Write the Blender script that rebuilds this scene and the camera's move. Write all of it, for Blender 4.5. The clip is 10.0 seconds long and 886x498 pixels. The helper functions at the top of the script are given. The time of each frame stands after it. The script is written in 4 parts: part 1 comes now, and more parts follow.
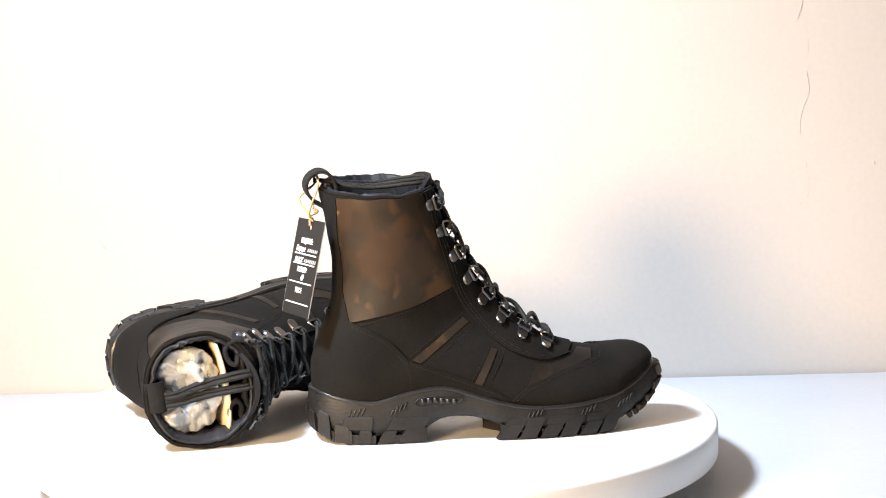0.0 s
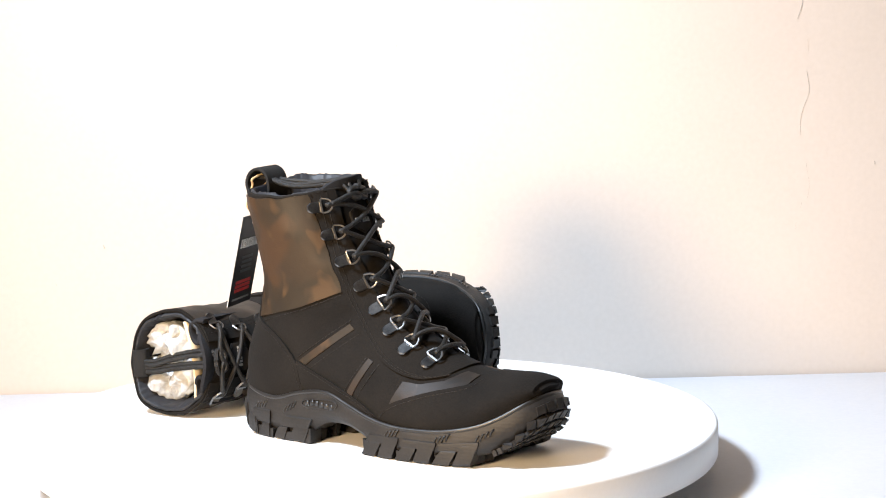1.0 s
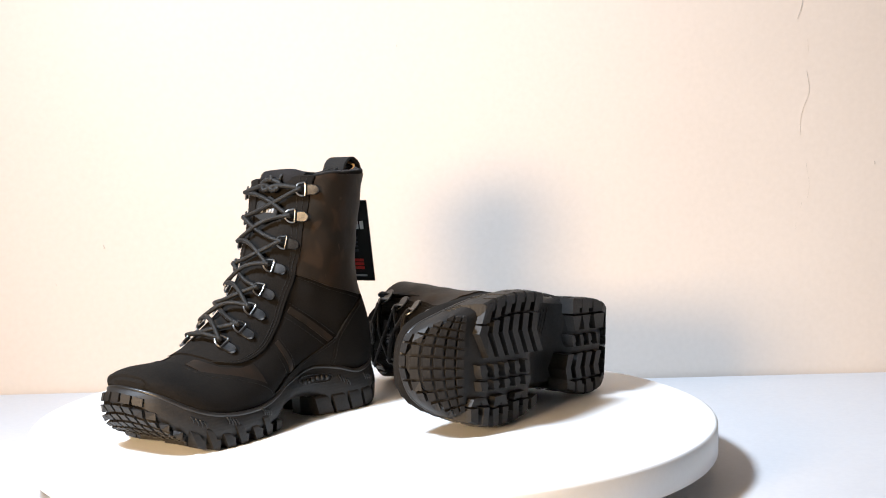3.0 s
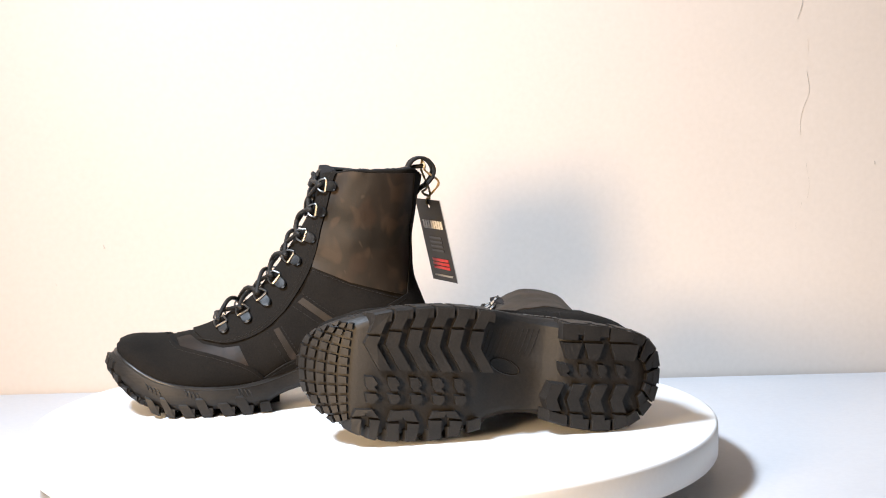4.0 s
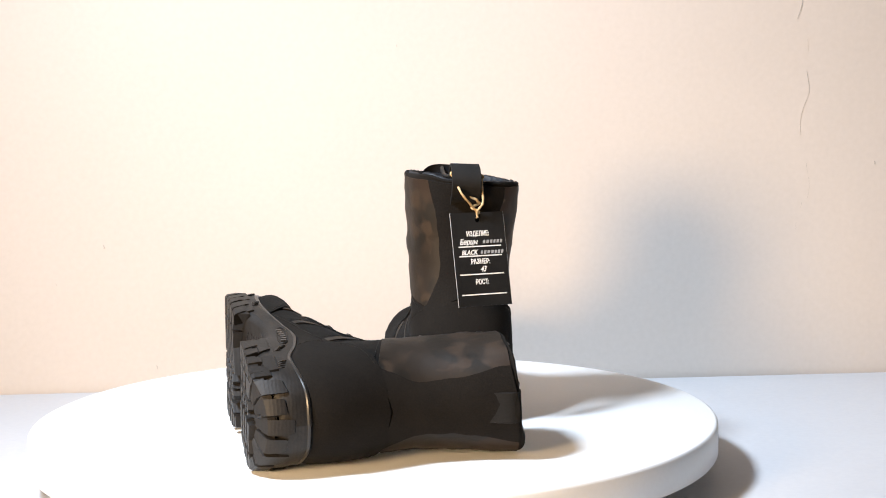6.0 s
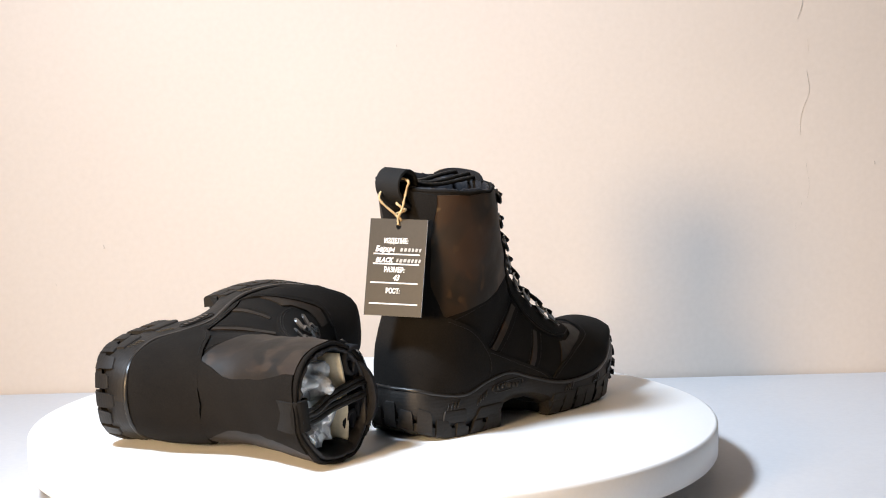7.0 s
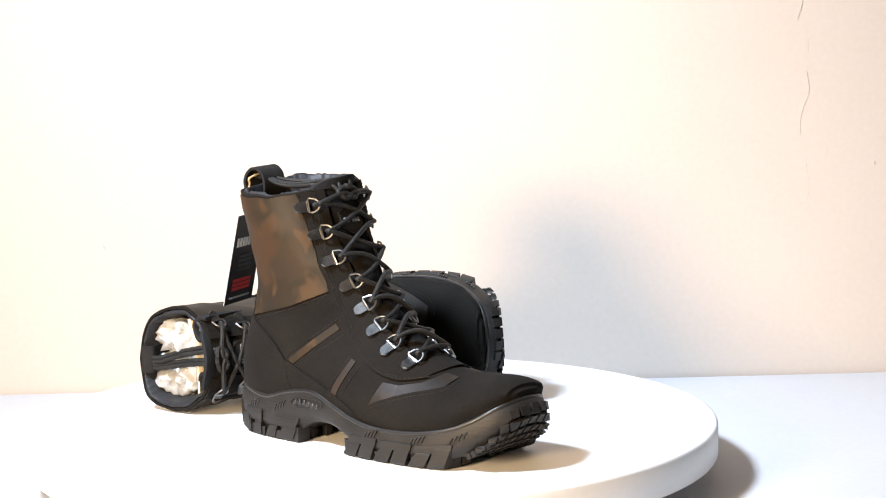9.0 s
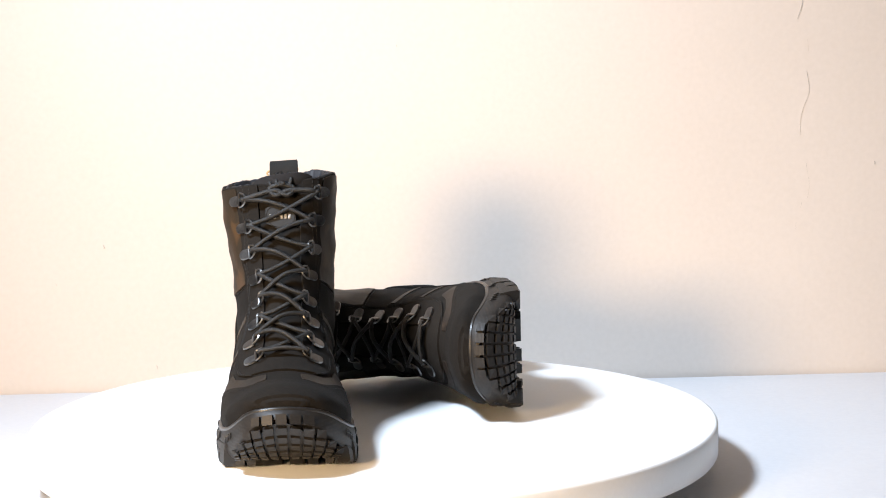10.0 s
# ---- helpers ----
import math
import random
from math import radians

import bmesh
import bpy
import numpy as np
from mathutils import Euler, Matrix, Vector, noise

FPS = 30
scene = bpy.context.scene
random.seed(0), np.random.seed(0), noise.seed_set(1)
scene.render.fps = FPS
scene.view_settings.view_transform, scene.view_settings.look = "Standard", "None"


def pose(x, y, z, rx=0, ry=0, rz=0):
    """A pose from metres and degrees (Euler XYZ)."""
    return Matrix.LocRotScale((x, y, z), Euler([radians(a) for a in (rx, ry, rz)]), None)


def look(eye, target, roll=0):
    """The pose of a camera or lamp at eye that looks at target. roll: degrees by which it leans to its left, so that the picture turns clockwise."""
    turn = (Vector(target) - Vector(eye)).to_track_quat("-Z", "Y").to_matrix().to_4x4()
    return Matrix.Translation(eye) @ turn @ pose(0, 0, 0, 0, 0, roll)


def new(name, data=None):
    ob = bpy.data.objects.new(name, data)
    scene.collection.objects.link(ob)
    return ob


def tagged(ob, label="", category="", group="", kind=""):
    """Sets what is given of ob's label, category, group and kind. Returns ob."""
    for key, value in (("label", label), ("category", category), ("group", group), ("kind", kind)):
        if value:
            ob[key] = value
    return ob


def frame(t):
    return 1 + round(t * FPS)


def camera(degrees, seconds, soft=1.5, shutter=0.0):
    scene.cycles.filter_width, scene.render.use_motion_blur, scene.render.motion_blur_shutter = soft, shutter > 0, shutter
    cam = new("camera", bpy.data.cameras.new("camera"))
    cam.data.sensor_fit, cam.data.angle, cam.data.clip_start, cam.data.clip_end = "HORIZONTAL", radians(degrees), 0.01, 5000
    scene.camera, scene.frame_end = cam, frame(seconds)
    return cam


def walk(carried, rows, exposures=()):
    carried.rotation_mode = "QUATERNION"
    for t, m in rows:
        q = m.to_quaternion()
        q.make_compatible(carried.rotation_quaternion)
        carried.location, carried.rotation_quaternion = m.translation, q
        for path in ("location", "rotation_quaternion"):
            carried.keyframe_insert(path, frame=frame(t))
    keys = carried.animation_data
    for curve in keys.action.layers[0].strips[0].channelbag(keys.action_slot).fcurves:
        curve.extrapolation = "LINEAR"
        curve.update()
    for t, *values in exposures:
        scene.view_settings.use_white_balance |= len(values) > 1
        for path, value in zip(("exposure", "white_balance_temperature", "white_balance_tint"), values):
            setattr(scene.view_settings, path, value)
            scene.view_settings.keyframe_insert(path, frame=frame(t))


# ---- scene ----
# A turntable with a pair of lace-up boots; one boot stands, its mate lies on its side.
TURN = 0.7973                       # turntable speed, radians a second, clockwise from above

cam = camera(29.3087, 10.0, soft=1.05)
EYE = (0.0429, -1.4759, 0.3110)
AIM = (0.0429 + 0.01313, -1.4759 + 0.99379, 0.3110 - 0.11050)
walk(cam, [(0.0, look(EYE, AIM, -0.931)), (10.0, look(EYE, AIM, -0.931))],
     exposures=[(0.0, -0.08), (1.2, -0.12), (2.1, -0.32), (3.6, -0.31), (4.5, -0.24), (5.6, -0.32), (6.9, -0.60), (7.5, -0.12), (8.3, -0.10), (9.2, -0.13), (10.0, -0.31)])

# ---- light ----
world = bpy.data.worlds.new("world")
world.use_nodes = True
world.node_tree.nodes["Background"].inputs[0].default_value = (0.9, 0.95, 1.0, 1)
world.node_tree.nodes["Background"].inputs[1].default_value = 0.17
scene.world = world


def area_lamp(name, eye, target, size, power, colour, spread):
    data = bpy.data.lights.new(name, "AREA")
    data.shape, data.size, data.energy, data.color = "DISK", size, power, colour
    data.spread = radians(spread)
    ob = new(name, data)
    ob.matrix_world = look(eye, target)
    return ob


area_lamp("warm_table_lamp", (-0.80, -1.38, 0.39), (0.25, 0.40, 0.15), 0.40, 11.5, (1.0, 0.69, 0.39), 84)
area_lamp("cool_ceiling_lamp", (-0.62, -0.55, 1.15), (0.30, 0.20, 0.0), 0.22, 18.6, (0.70, 0.83, 1.0), 94)

# ---- materials ----


def material(name, colour, rough=0.6, metal=0.0):
    m = bpy.data.materials.new(name)
    m.use_nodes = True
    b = m.node_tree.nodes["Principled BSDF"]
    b.inputs["Base Color"].default_value = (*colour, 1)
    b.inputs["Roughness"].default_value = rough
    b.inputs["Metallic"].default_value = metal
    return m, m.node_tree, b


def add(nt, kind, **values):
    n = nt.nodes.new(kind)
    for key, value in values.items():
        n.inputs[key].default_value = value
    return n


def textured(name, dark, light, rough, scale, fine, bump, distance=0.0005, metal=0.0, sheen=0.0, spread=0.12, gleam=0.5):
    """Two scales of noise in the colour and the gloss, and a fine relief."""
    m, nt, b = material(name, light, rough, metal)
    co = nt.nodes.new("ShaderNodeTexCoord")
    big, small = add(nt, "ShaderNodeTexNoise", Scale=scale, Detail=4.0), add(nt, "ShaderNodeTexNoise", Scale=fine, Detail=3.0)
    for n in (big, small):
        nt.links.new(co.outputs["Object"], n.inputs["Vector"])
    mean = nt.nodes.new("ShaderNodeMath")
    mean.operation = "MULTIPLY_ADD"
    nt.links.new(small.outputs[0], mean.inputs[0])
    mean.inputs[1].default_value = 0.45
    half = nt.nodes.new("ShaderNodeMath")
    half.operation = "MULTIPLY"
    half.inputs[1].default_value = 0.55
    nt.links.new(big.outputs[0], half.inputs[0])
    nt.links.new(half.outputs[0], mean.inputs[2])
    ramp = nt.nodes.new("ShaderNodeValToRGB")
    ramp.color_ramp.elements[0].position, ramp.color_ramp.elements[1].position = 0.32, 0.68
    ramp.color_ramp.elements[0].color, ramp.color_ramp.elements[1].color = (*dark, 1), (*light, 1)
    nt.links.new(mean.outputs[0], ramp.inputs[0])
    nt.links.new(ramp.outputs[0], b.inputs["Base Color"])
    gloss = nt.nodes.new("ShaderNodeMapRange")
    gloss.inputs["To Min"].default_value, gloss.inputs["To Max"].default_value = rough - spread, rough + spread
    nt.links.new(big.outputs[0], gloss.inputs[0])
    nt.links.new(gloss.outputs[0], b.inputs["Roughness"])
    if bump:
        bp = add(nt, "ShaderNodeBump", Strength=bump, Distance=distance)
        nt.links.new(small.outputs[0], bp.inputs["Height"])
        nt.links.new(bp.outputs[0], b.inputs["Normal"])
    b.inputs["Specular IOR Level"].default_value = gleam
    if sheen:
        b.inputs["Sheen Weight"].default_value = sheen
        b.inputs["Sheen Roughness"].default_value = 0.5
    return m


def camouflage(name="camouflage_fabric", k=0.80, grey=0.0):
    """Dark woodland print: olive, brown and black blots with a few pale flecks."""
    m, nt, b = material(name, (0.05, 0.04, 0.03), 0.58)
    co = nt.nodes.new("ShaderNodeTexCoord")
    warp = nt.nodes.new("ShaderNodeMapping")
    warp.inputs["Scale"].default_value = (1.15, 1.0, 0.85)
    nt.links.new(co.outputs["Object"], warp.inputs[0])
    colour = None
    layers = (((0.019, 0.0125, 0.0062), 20, 0.0, 0.50), ((0.042, 0.0210, 0.0083), 24, 3.1, 0.53), ((0.0180, 0.0122, 0.0066), 36, 7.7, 0.60),
              ((0.054, 0.0290, 0.0118), 44, 5.2, 0.60), ((0.17, 0.112, 0.056), 52, 9.4, 0.700))
    # k darkens and grey dulls the print; the shaded copies use both
    def shade_tone(c):
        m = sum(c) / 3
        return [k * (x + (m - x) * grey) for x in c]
    for tint, scale, seed, cut in layers:
        n = add(nt, "ShaderNodeTexNoise", Scale=scale, Detail=1.5, Distortion=0.6)
        n.noise_dimensions = "4D"
        n.inputs["W"].default_value = seed
        nt.links.new(warp.outputs[0], n.inputs["Vector"])
        edge = nt.nodes.new("ShaderNodeMapRange")
        edge.inputs["From Min"].default_value, edge.inputs["From Max"].default_value = cut, cut + 0.07
        nt.links.new(n.outputs[0], edge.inputs[0])
        mix = nt.nodes.new("ShaderNodeMix")
        mix.data_type = "RGBA"
        nt.links.new(edge.outputs[0], mix.inputs[0])
        if colour is None:
            mix.inputs[6].default_value = (*shade_tone((0.028, 0.0167, 0.0078)), 1)
        else:
            nt.links.new(colour, mix.inputs[6])
        mix.inputs[7].default_value = (*shade_tone(tint), 1)
        colour = mix.outputs[2]
    nt.links.new(colour, b.inputs["Base Color"])
    weave = add(nt, "ShaderNodeTexNoise", Scale=900.0, Detail=2.0)
    crease = add(nt, "ShaderNodeTexNoise", Scale=28.0, Detail=3.0)
    for n in (weave, crease):
        nt.links.new(co.outputs["Object"], n.inputs["Vector"])
    b1, b2 = add(nt, "ShaderNodeBump", Strength=0.25, Distance=0.0004), add(nt, "ShaderNodeBump", Strength=0.35, Distance=0.004)
    nt.links.new(weave.outputs[0], b1.inputs["Height"])
    nt.links.new(crease.outputs[0], b2.inputs["Height"])
    nt.links.new(b2.outputs[0], b1.inputs["Normal"])
    nt.links.new(b1.outputs[0], b.inputs["Normal"])
    b.inputs["Specular IOR Level"].default_value = 0.25
    return m


def plastic_film():
    m, nt, b = material("plastic_film", (0.52, 0.54, 0.55), 0.14)
    co = nt.nodes.new("ShaderNodeTexCoord")
    n = add(nt, "ShaderNodeTexNoise", Scale=55.0, Detail=4.0, Distortion=2.0)
    nt.links.new(co.outputs["Object"], n.inputs["Vector"])
    bp = add(nt, "ShaderNodeBump", Strength=0.6, Distance=0.004)
    nt.links.new(n.outputs[0], bp.inputs["Height"])
    nt.links.new(bp.outputs[0], b.inputs["Normal"])
    b.inputs["Specular IOR Level"].default_value = 0.9
    b.inputs["Transmission Weight"].default_value = 0.35
    return m


SUEDE = textured("black_suede", (0.0036, 0.0030, 0.0025), (0.0110, 0.0092, 0.0075), 0.92, 22, 700, 0.5, 0.0006, spread=0.05, gleam=0.15)
LEATHER = textured("black_leather", (0.006, 0.006, 0.006), (0.014, 0.0135, 0.013), 0.6, 40, 500, 0.4, 0.0005, gleam=0.3)
FABRIC = textured("black_webbing", (0.005, 0.005, 0.005), (0.014, 0.013, 0.012), 0.85, 60, 1400, 0.6, 0.0005, gleam=0.2)
LINING = textured("black_mesh_lining", (0.006, 0.006, 0.007), (0.016, 0.016, 0.018), 0.85, 50, 900, 0.6, 0.0006, gleam=0.2)
RUBBER = textured("black_rubber", (0.0060, 0.0053, 0.0048), (0.0160, 0.0138, 0.0120), 0.56, 45, 420, 0.35, 0.0005, gleam=0.33)
def ribbed(m):
    """Fine level lines moulded into the rubber's upright walls, over the grain."""
    nt = m.node_tree
    b = nt.nodes["Principled BSDF"]
    co = nt.nodes.new("ShaderNodeTexCoord")
    wave = add(nt, "ShaderNodeTexWave", Scale=110.0, Distortion=3.0, Detail=2.0)
    wave.bands_direction = "Z"
    nt.links.new(co.outputs["Object"], wave.inputs["Vector"])
    bp = add(nt, "ShaderNodeBump", Strength=0.10, Distance=0.0005)
    nt.links.new(wave.outputs["Fac"], bp.inputs["Height"])
    nt.links.new(b.inputs["Normal"].links[0].from_socket, bp.inputs["Normal"])
    nt.links.new(bp.outputs[0], b.inputs["Normal"])
    return m


RUBBER = ribbed(RUBBER)
WELT = textured("glossy_black_rubber", (0.010, 0.0093, 0.0086), (0.018, 0.0165, 0.0155), 0.36, 60, 500, 0.15, 0.0003, gleam=0.42)
LACE = textured("black_lace_cord", (0.003, 0.0028, 0.0025), (0.0105, 0.0094, 0.0080), 0.52, 300, 1600, 0.9, 0.0007, gleam=0.35)
THREAD = textured("black_thread", (0.006, 0.0055, 0.005), (0.012, 0.0105, 0.0092), 0.7, 300, 1600, 0.3, gleam=0.25)
SATIN = textured("black_satin_lining", (0.007, 0.007, 0.008), (0.014, 0.014, 0.017), 0.56, 60, 1200, 0.3, 0.0004, gleam=0.3)
GUNMETAL = textured("dark_gunmetal", (0.085, 0.085, 0.086), (0.19, 0.187, 0.183), 0.34, 120, 900, 0.06, 0.0002, metal=1.0, spread=0.10)
STEEL = textured("nickel_steel", (0.20, 0.195, 0.19), (0.32, 0.31, 0.30), 0.32, 90, 900, 0.05, 0.0002, metal=1.0, spread=0.08)
CAMO = camouflage()
# the same print with shade put into its colour, in three strengths
CAMO_SHADED = camouflage("shaded_camouflage_fabric", 0.62, 0.42)
CAMO_DEEP_SHADED = camouflage("deep_shaded_camouflage_fabric", 0.42, 0.35)
CAMO_INNER_SHADED = camouflage("inner_shaded_camouflage_fabric", 0.62, 0.28)
FILM = plastic_film()
CARD = textured("cream_cardboard", (0.58, 0.49, 0.33), (0.69, 0.60, 0.43), 0.8, 30, 500, 0.2)
TWINE = textured("jute_twine", (0.34, 0.22, 0.10), (0.60, 0.44, 0.24), 0.9, 200, 1500, 0.8, 0.0008)
TAG = textured("black_coated_card", (0.010, 0.010, 0.010), (0.016, 0.015, 0.014), 0.42, 30, 300, 0.03, spread=0.05, gleam=0.3)
PRINT_WHITE = textured("white_print", (0.66, 0.66, 0.64), (0.80, 0.79, 0.77), 0.5, 80, 900, 0.0)
PRINT_GREY = textured("grey_print", (0.24, 0.24, 0.24), (0.36, 0.36, 0.36), 0.5, 80, 900, 0.0)
PRINT_RED = textured("red_print", (0.45, 0.02, 0.02), (0.60, 0.03, 0.03), 0.5, 80, 900, 0.0)
PRINT_DARK = textured("dark_blue_print", (0.02, 0.024, 0.034), (0.035, 0.04, 0.055), 0.4, 80, 900, 0.0)
WHITE_TOP = textured("white_laminate", (0.80, 0.80, 0.79), (0.84, 0.84, 0.83), 0.45, 6, 260, 0.03, 0.0003)
ROOM_PAINT = textured("grey_room_paint", (0.42, 0.42, 0.42), (0.47, 0.47, 0.465), 0.85, 3.5, 160, 0.05, 0.0005)
PLASTER = textured("cream_wall_paint", (0.520, 0.458, 0.404), (0.562, 0.498, 0.443), 0.85, 3.5, 160, 0.05, 0.0005)
TABLE = textured("white_table_paint", (0.54, 0.54, 0.555), (0.59, 0.59, 0.60), 0.6, 4, 190, 0.05, 0.0004)
CRACK = textured("crack_shadow", (0.32, 0.29, 0.25), (0.41, 0.375, 0.33), 0.9, 60, 400, 0.0)
DARK_BASE = textured("grey_plastic", (0.10, 0.10, 0.10), (0.15, 0.15, 0.15), 0.6, 30, 300, 0.1)

# ---- mesh helpers ----


def finish(name, bm, mat, parent=None, label="", smooth=40):
    bmesh.ops.recalc_face_normals(bm, faces=bm.faces)
    return part(name, bm, mat, parent, label, smooth)


def part(name, bm, mat, parent=None, label="", smooth=40):
    """Link a bmesh as one mesh object under a thing or a part."""
    me = bpy.data.meshes.new(name)
    if smooth:
        for f in bm.faces:
            f.smooth = True
        for e in bm.edges:
            if len(e.link_faces) == 2 and e.calc_face_angle(0) > radians(smooth):
                e.smooth = False
    bm.to_mesh(me)
    bm.free()
    me.materials.append(mat)
    ob = new(name, me)
    ob.parent = parent
    if label:
        ob["label"] = label
    return ob


def thing(name, label, category, m=Matrix(), group=""):
    ob = new(name)
    ob.empty_display_size = 0.02
    ob.matrix_world = m
    return tagged(ob, label, category, group)


def flip(bm, side):
    """Mirror across the boot's middle plane for the left boot."""
    if side < 0:
        for v in bm.verts:
            v.co.y = -v.co.y
        bmesh.ops.reverse_faces(bm, faces=bm.faces)


def smooth_line(pts, per=6):
    """Catmull-Rom through the points."""
    p = [Vector(q) for q in pts]
    p = [2 * p[0] - p[1]] + p + [2 * p[-1] - p[-2]]
    out = []
    for i in range(1, len(p) - 2):
        for k in range(per):
            t = k / per
            a, b, c, d = p[i - 1], p[i], p[i + 1], p[i + 2]
            out.append(0.5 * (2 * b + (c - a) * t + (2 * a - 5 * b + 4 * c - d) * t * t + (3 * b - a - 3 * c + d) * t ** 3))
    out.append(p[-2])
    return out


def tube(bm, pts, r, n=8, closed=False, per=5, twist=0.0, flat=1.0):
    line = smooth_line(list(pts) + ([pts[0]] if closed else []), per)
    if closed:
        line = line[:-1]
    rings, up = [], None
    count = len(line)
    for i, p in enumerate(line):
        a = line[(i - 1) % count] if closed or i else p
        b = line[(i + 1) % count] if closed or i < count - 1 else p
        d = (b - a).normalized()
        if up is None:
            up = d.orthogonal().normalized()
        up = (up - d * up.dot(d)).normalized()
        s = d.cross(up)
        rad = r * (1 + twist * math.sin(i * 2.4))
        rings.append([bm.verts.new(p + rad * (math.cos(k * math.tau / n) * up + flat * math.sin(k * math.tau / n) * s)) for k in range(n)])
    for i in range(count if closed else count - 1):
        a, b = rings[i], rings[(i + 1) % count]
        for k in range(n):
            bm.faces.new((a[k], a[(k + 1) % n], b[(k + 1) % n], b[k]))
    if not closed:
        bm.faces.new(rings[0][::-1])
        bm.faces.new(rings[-1])


def prism(bm, low, high):
    """A block between two loops of as many points."""
    a, b = [bm.verts.new(p) for p in low], [bm.verts.new(p) for p in high]
    n = len(a)
    bm.faces.new(a[::-1])
    bm.faces.new(b)
    for i in range(n):
        bm.faces.new((a[i], a[(i + 1) % n], b[(i + 1) % n], b[i]))


def box(bm, x0, y0, z0, x1, y1, z1):
    prism(bm, [(x0, y0, z0), (x1, y0, z0), (x1, y1, z0), (x0, y1, z0)], [(x0, y0, z1), (x1, y0, z1), (x1, y1, z1), (x0, y1, z1)])


def lathe(bm, profile, n=96):
    """Turn a profile of (radius, height) about the upright axis; the ends close on it."""
    rings = [[bm.verts.new((r * math.cos(k * math.tau / n), r * math.sin(k * math.tau / n), z)) for k in range(n)] for r, z in profile]
    for a, b in zip(rings, rings[1:]):
        for k in range(n):
            bm.faces.new((a[k], a[(k + 1) % n], b[(k + 1) % n], b[k]))
    bm.faces.new(rings[0][::-1])
    bm.faces.new(rings[-1])


def curve1(table):
    """A smooth function through (x, y) pairs."""
    xs, ys = [p[0] for p in table], [p[1] for p in table]
    sl = []
    for i in range(len(xs)):
        a, b = max(i - 1, 0), min(i + 1, len(xs) - 1)
        sl.append((ys[b] - ys[a]) / (xs[b] - xs[a]))
        if 0 < i < len(xs) - 1 and (ys[b] - ys[i]) * (ys[i] - ys[a]) <= 0:
            sl[-1] = 0.0
    dense_x = np.linspace(xs[0], xs[-1], 800)
    dense_y = []
    for x in dense_x:
        i = min(max(int(np.searchsorted(xs, x)) - 1, 0), len(xs) - 2)
        h = xs[i + 1] - xs[i]
        t = (x - xs[i]) / h
        dense_y.append((2 * t ** 3 - 3 * t * t + 1) * ys[i] + (t ** 3 - 2 * t * t + t) * h * sl[i]
                       + (3 * t * t - 2 * t ** 3) * ys[i + 1] + (t ** 3 - t * t) * h * sl[i + 1])
    return lambda x: float(np.interp(x, dense_x, dense_y))


# ---- the place ----
WALL_TURN = 2.1
wall_m = pose(0, 0.405, 0, 0, 0, WALL_TURN)


def room():
    bm = bmesh.new()
    bmesh.ops.create_grid(bm, x_segments=60, y_segments=40, size=0.5)
    for v in bm.verts:
        x, z = v.co.x * 4.0, v.co.y * 2.4 + 0.9
        v.co = (x, 0.0015 * noise.noise((x * 3, 0, z * 3)) + 0.0006 * noise.noise((x * 14, 3, z * 14)), z)
    box(bm, -2.0, 0.01, -0.30, 2.0, 0.12, 2.1)
    ob = finish("wall_north", bm, PLASTER, smooth=60)
    ob.matrix_world = wall_m
    tagged(ob, "cream painted plaster wall with a hairline crack", "wall", kind="structure")
    for name, a, b in (("wall_west", (-1.9, -2.6, -0.85), (-1.8, 0.5, 2.1)), ("wall_east", (1.8, -2.6, -0.85), (1.9, 0.5, 2.1)),
                       ("wall_south", (-1.9, -2.7, -0.85), (1.9, -2.6, 2.1)), ("ceiling", (-2.0, -2.7, 2.1), (2.0, 0.6, 2.2)), ("floor", (-2.0, -2.7, -0.9), (2.0, 0.6, -0.85))):
        bm = bmesh.new()
        box(bm, *a, *b)
        tagged(finish(name, bm, ROOM_PAINT, smooth=0), "plain painted surface of the room", name.split("_")[0], kind="structure")
    # crack, as thin ridges of broken paint
    crack = thing("wall_crack", "thin dark vertical crack in the cream wall paint", "crack")
    for w, run in CRACKS:
        bm = bmesh.new()
        tube(bm, [wall_m @ Vector((x, -0.0011, z)) for x, z in run], w * 0.5, 5, per=5, twist=0.3)
        part("crack_line", bm, CRACK, crack)
    for x, z, r in CHIPS:
        chip = thing("paint_chip", "small grey chip in the cream wall paint", "paint chip", wall_m @ pose(x, -0.0011, z), "chips in the wall paint")
        bm = bmesh.new()
        tube(bm, [(-r * 0.3, 0, r), (r * 0.2, 0, 0.2 * r), (0, 0, -r)], r * 0.13, 5, per=3, twist=0.3)
        part("chip", bm, CRACK, chip)



def table():
    top = thing("table", "white painted table top against the wall", "table", wall_m)
    bm = bmesh.new()
    box(bm, -1.1, -1.35, -0.085, 1.1, -0.003, -0.05)
    bmesh.ops.bevel(bm, geom=bm.edges[:], offset=0.003, segments=2, affect="EDGES")
    part("tabletop", bm, TABLE, top)
    for x in (-1.0, 1.0):
        for y in (-1.25, -0.12):
            bm = bmesh.new()
            box(bm, x - 0.03, y - 0.03, -0.85, x + 0.03, y + 0.03, -0.085)
            part("leg", bm, TABLE, top)


